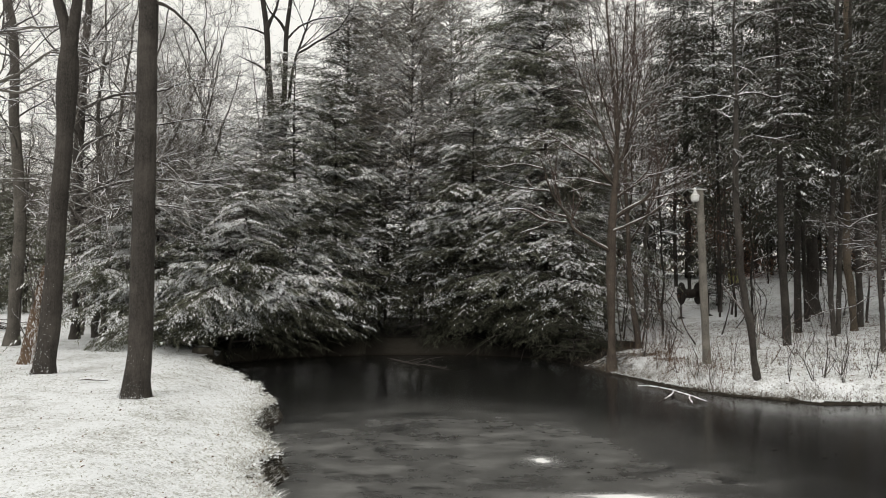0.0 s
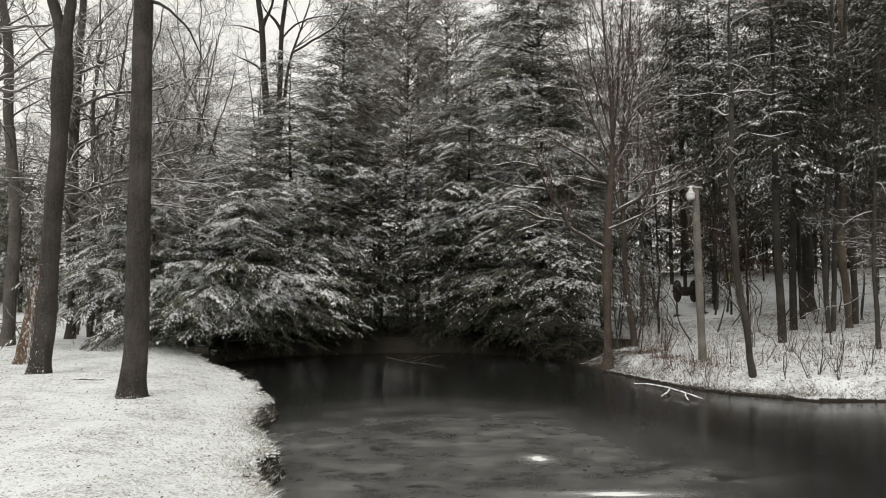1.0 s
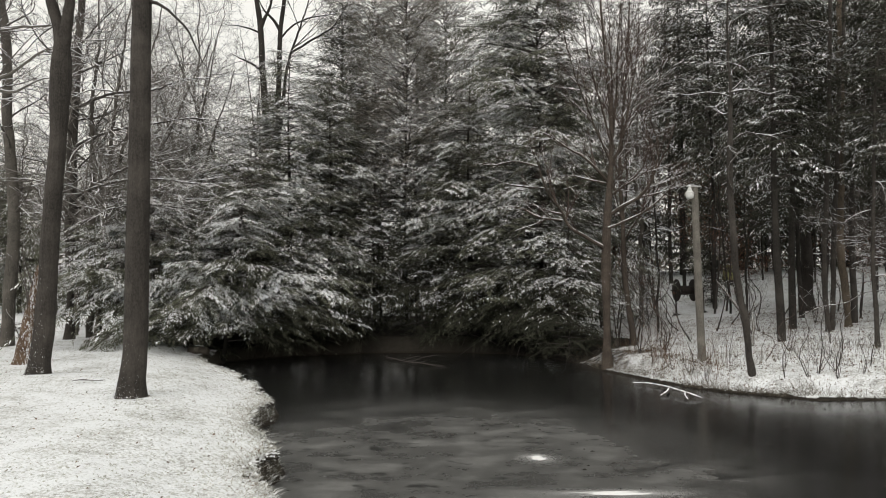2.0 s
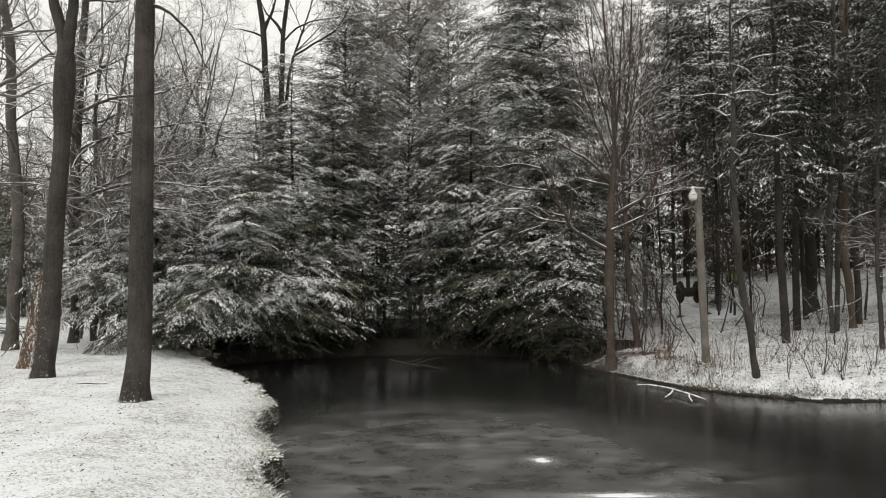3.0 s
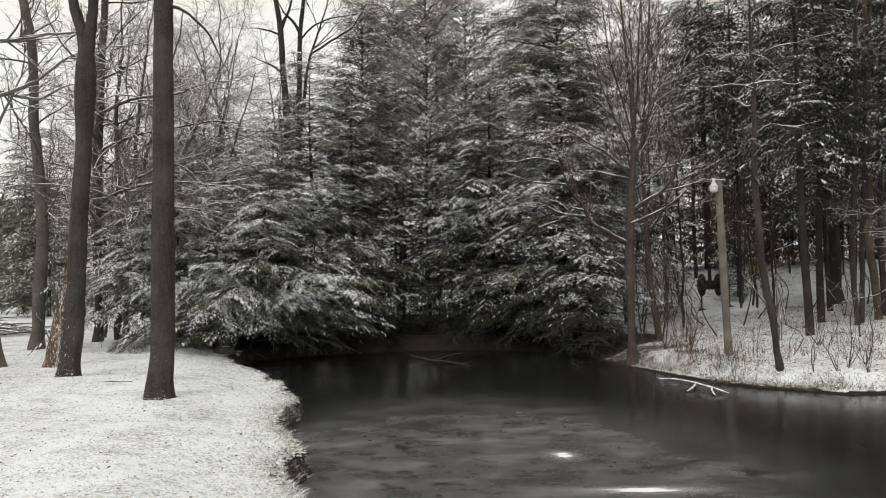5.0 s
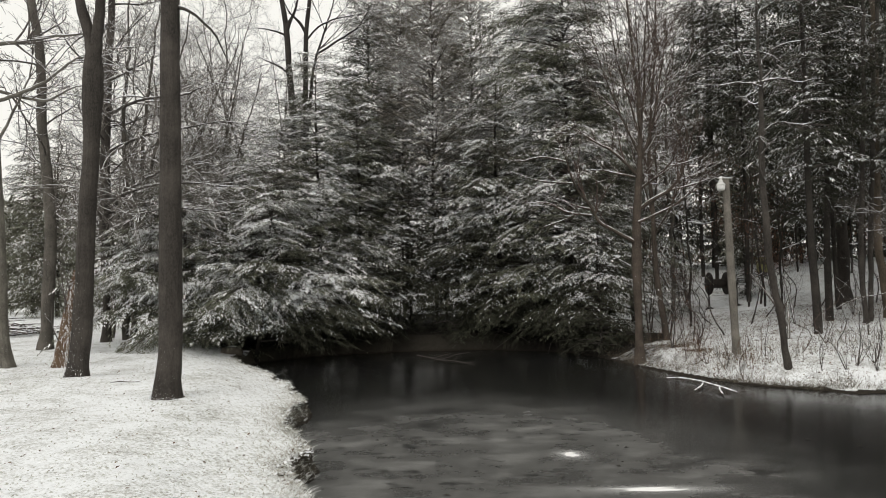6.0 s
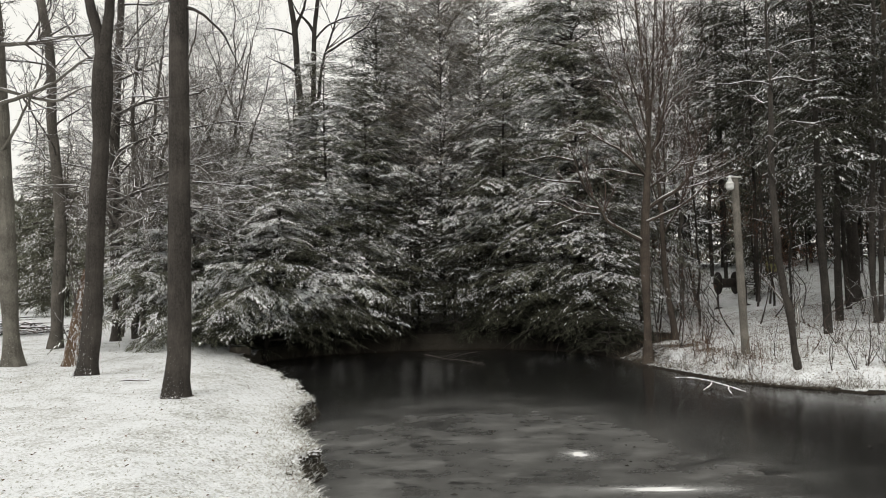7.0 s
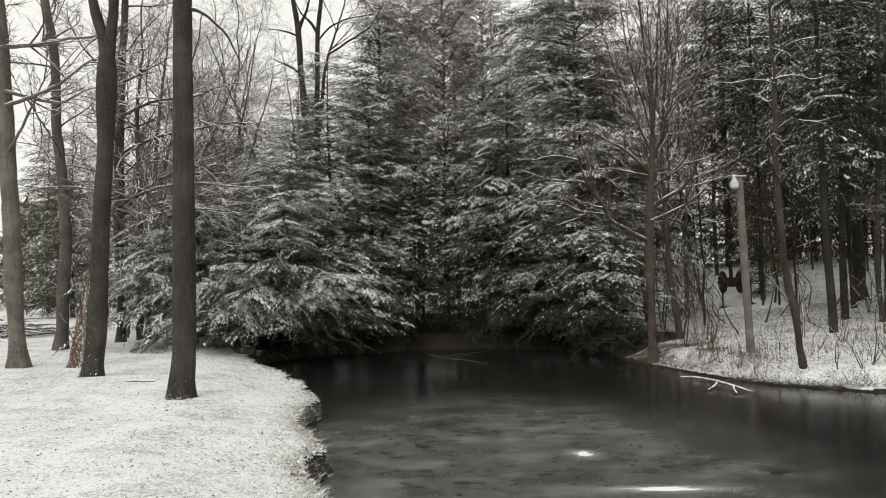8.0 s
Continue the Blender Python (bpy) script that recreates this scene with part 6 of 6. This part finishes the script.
for cx, cy, lo, hi, r0, r1, n, drift in [(-5.17, 13.03, 0.62, 1.5, 0.225, 0.20, 1300, 0.05), (-8.47, 16.4, 0.65, 3.0, 0.23, 0.20, 1700, 0.12), (-11.68, 18.9, 0.7, 3.4, 0.25, 0.22, 420, -0.1),
                                         (-13.63, 24.4, 0.85, 3.4, 0.23, 0.19, 200, 0.1)]:
    host = min((o for o in scene.objects if o.name.startswith("hardwood_tree")), key=lambda o: abs(o.location.x - cx) + abs(o.location.y - cy))
    part("bark_snow", trunk_snow(cx, cy, lo, hi, r0, r1, n, int(n), drift), M_SNOW, host, "driven snow stuck to the bark", "stuff", False)


def weeds(rng, n):
    k = rng.randint(0, 26, n)
    c = np.random.RandomState(77)
    cx, cy = c.uniform(5.2, 12.5, 26), c.uniform(16.6, 26, 26)
    return cx[k] + rng.normal(0, 0.45, n), cy[k] + rng.normal(0, 0.45, n)


blades("dead_weeds", "thin brown dead weed stalks on the snowy bank", 900, 6, weeds, 0.30, M_WEED, 0.22)


def maple_brush(rng, n):
    k = rng.randint(0, 16, n)
    c = np.random.RandomState(78)
    cx, cy = c.uniform(5.2, 7.0, 16), c.uniform(18.6, 24.5, 16)
    return cx[k] + rng.normal(0, 0.22, n), cy[k] + rng.normal(0, 0.3, n)


blades("dead_weeds", "reddish dead weeds and brush beside the maple", 170, 16, maple_brush, 0.75, M_LEAF, 0.22)
blades("dead_weeds", "short brown dead weeds beside the maple", 380, 19, maple_brush, 0.22, M_WEED, 0.5)
litter("leaf_litter", "brown leaves caught in the brush beside the maple", 2600, 17, maple_brush, 0.024, M_LEAF)
blades("dead_grass", "olive dead grass hanging over the bank edge", 2000, 18, along_edge(4, 14, 0.12), 0.05, M_GRASS, 1.0)
litter("leaf_litter", "rusty dead leaves along the edge of the bank", 220, 20, along_edge(10, 15, 0.16), 0.02, M_LEAF)


def far_woods():
    """The closing woods all round: rough crowns of small sprays on a wide ring."""
    rng = np.random.RandomState(40)
    b, w = Bag(), Bag()
    for k in range(150):
        a = rng.uniform(0, 2 * np.pi)
        r = rng.uniform(72, 100)
        x, y = r * np.sin(a), r * np.cos(a)
        high = (17 if x > -4 else 9.5) * rng.uniform(0.75, 1.15)
        z = gz(x, y)
        n = 420
        t = rng.uniform(0, 1, n)
        rad, az = 4.0 * (1 - t) ** 0.6 * np.sqrt(rng.uniform(0.1, 1, n)), rng.uniform(0, 6.28, n)
        p = np.stack([x + rad * np.cos(az), y + rad * np.sin(az), z + 0.3 + t * high], 1)
        d = rng.normal(0, 1, (n, 3)) * [1, 1, 0.6]
        d /= np.linalg.norm(d, axis=1)[:, None]
        e = np.cross(d, rng.normal(0, 1, (n, 3)))
        e /= np.linalg.norm(e, axis=1)[:, None]
        b.add(np.stack([p - e * 0.22, p + e * 0.22, p + d * 1.1], 1), np.arange(3 * n).reshape(-1, 3))
        w.tube([(x, y, z - 0.1), (x, y, z + high * 0.5), (x, y, z + high)], [0.2, 0.13, 0.03], 6)
    top = thing("far_woods", 0, 85, gz(0, 85), "distant dusted woods closing the view all round", "woods", "", "stuff")
    crown = part("crown", b, M_HEMLOCK, top, "", "stuff", False)
    crown.data.attributes.new("frost", "FLOAT", "POINT").data.foreach_set("value", np.repeat(rng.uniform(0, 1, b.n // 3), 3).astype(np.float32))
    part("stem_wood", w, M_BARK_FAR, top, "", "stuff")


far_woods()


def ice_leaves():
    rng = np.random.RandomState(61)
    n = 90
    x, y = rng.uniform(-3, 8, n), rng.uniform(7.5, 20, n)
    keep = pond_distance(x, y) < -0.4
    x, y = x[keep], y[keep]
    n = len(x)
    a, l = rng.uniform(0, 6.28, n), rng.uniform(0.02, 0.055, n)
    e, f = np.stack([np.cos(a), np.sin(a), 0 * a], 1) * l[:, None], np.stack([-np.sin(a), np.cos(a), 0 * a], 1) * (l * 0.55)[:, None]
    c = np.stack([x, y, 0 * x + 0.006], 1)
    up = np.array([0, 0, 0.012])
    b = Bag()
    b.add(np.stack([c - e, c + f + up, c + e, c - f + up], 1), np.arange(4 * n).reshape(-1, 4))
    tagged(part("leaf_litter", b, M_TWIG_DARK, None, "dark dead leaves frozen onto the ice", "stuff", False), "", "leaf litter")


ice_leaves()


def glint_disc(x, y, sx, sy, label):
    """A thin disc that carries a painted glint, thickest in the middle."""
    bm = bmesh.new()
    c = bm.verts.new((0, 0, 0.1))
    rings = [[bm.verts.new((r * math.cos(k * math.pi / 20), r * math.sin(k * math.pi / 20), 0.1 * (1 - r))) for k in range(40)] for r in (0.35, 0.7, 1.0)]
    for k in range(40):
        bm.faces.new((c, rings[0][k], rings[0][(k + 1) % 40]))
        for a, b in zip(rings, rings[1:]):
            bm.faces.new((a[k], b[k], b[(k + 1) % 40], a[(k + 1) % 40]))
    ob = new("glint_patch", bm_mesh("glint_patch", bm, M_GLINT, True))
    ob.matrix_world = Matrix.Translation((x, y, 0.004)) @ Matrix.Diagonal((sx, sy, 0.1, 1))
    return tagged(ob, label, "snow patch", "snow patches on the ice")


glint_disc(1.36, 10.85, 0.44, 0.56, "small white glint painted on the grey ice")
glint_disc(1.99, 8.93, 1.55, 0.33, "long white glint painted on the grey ice")
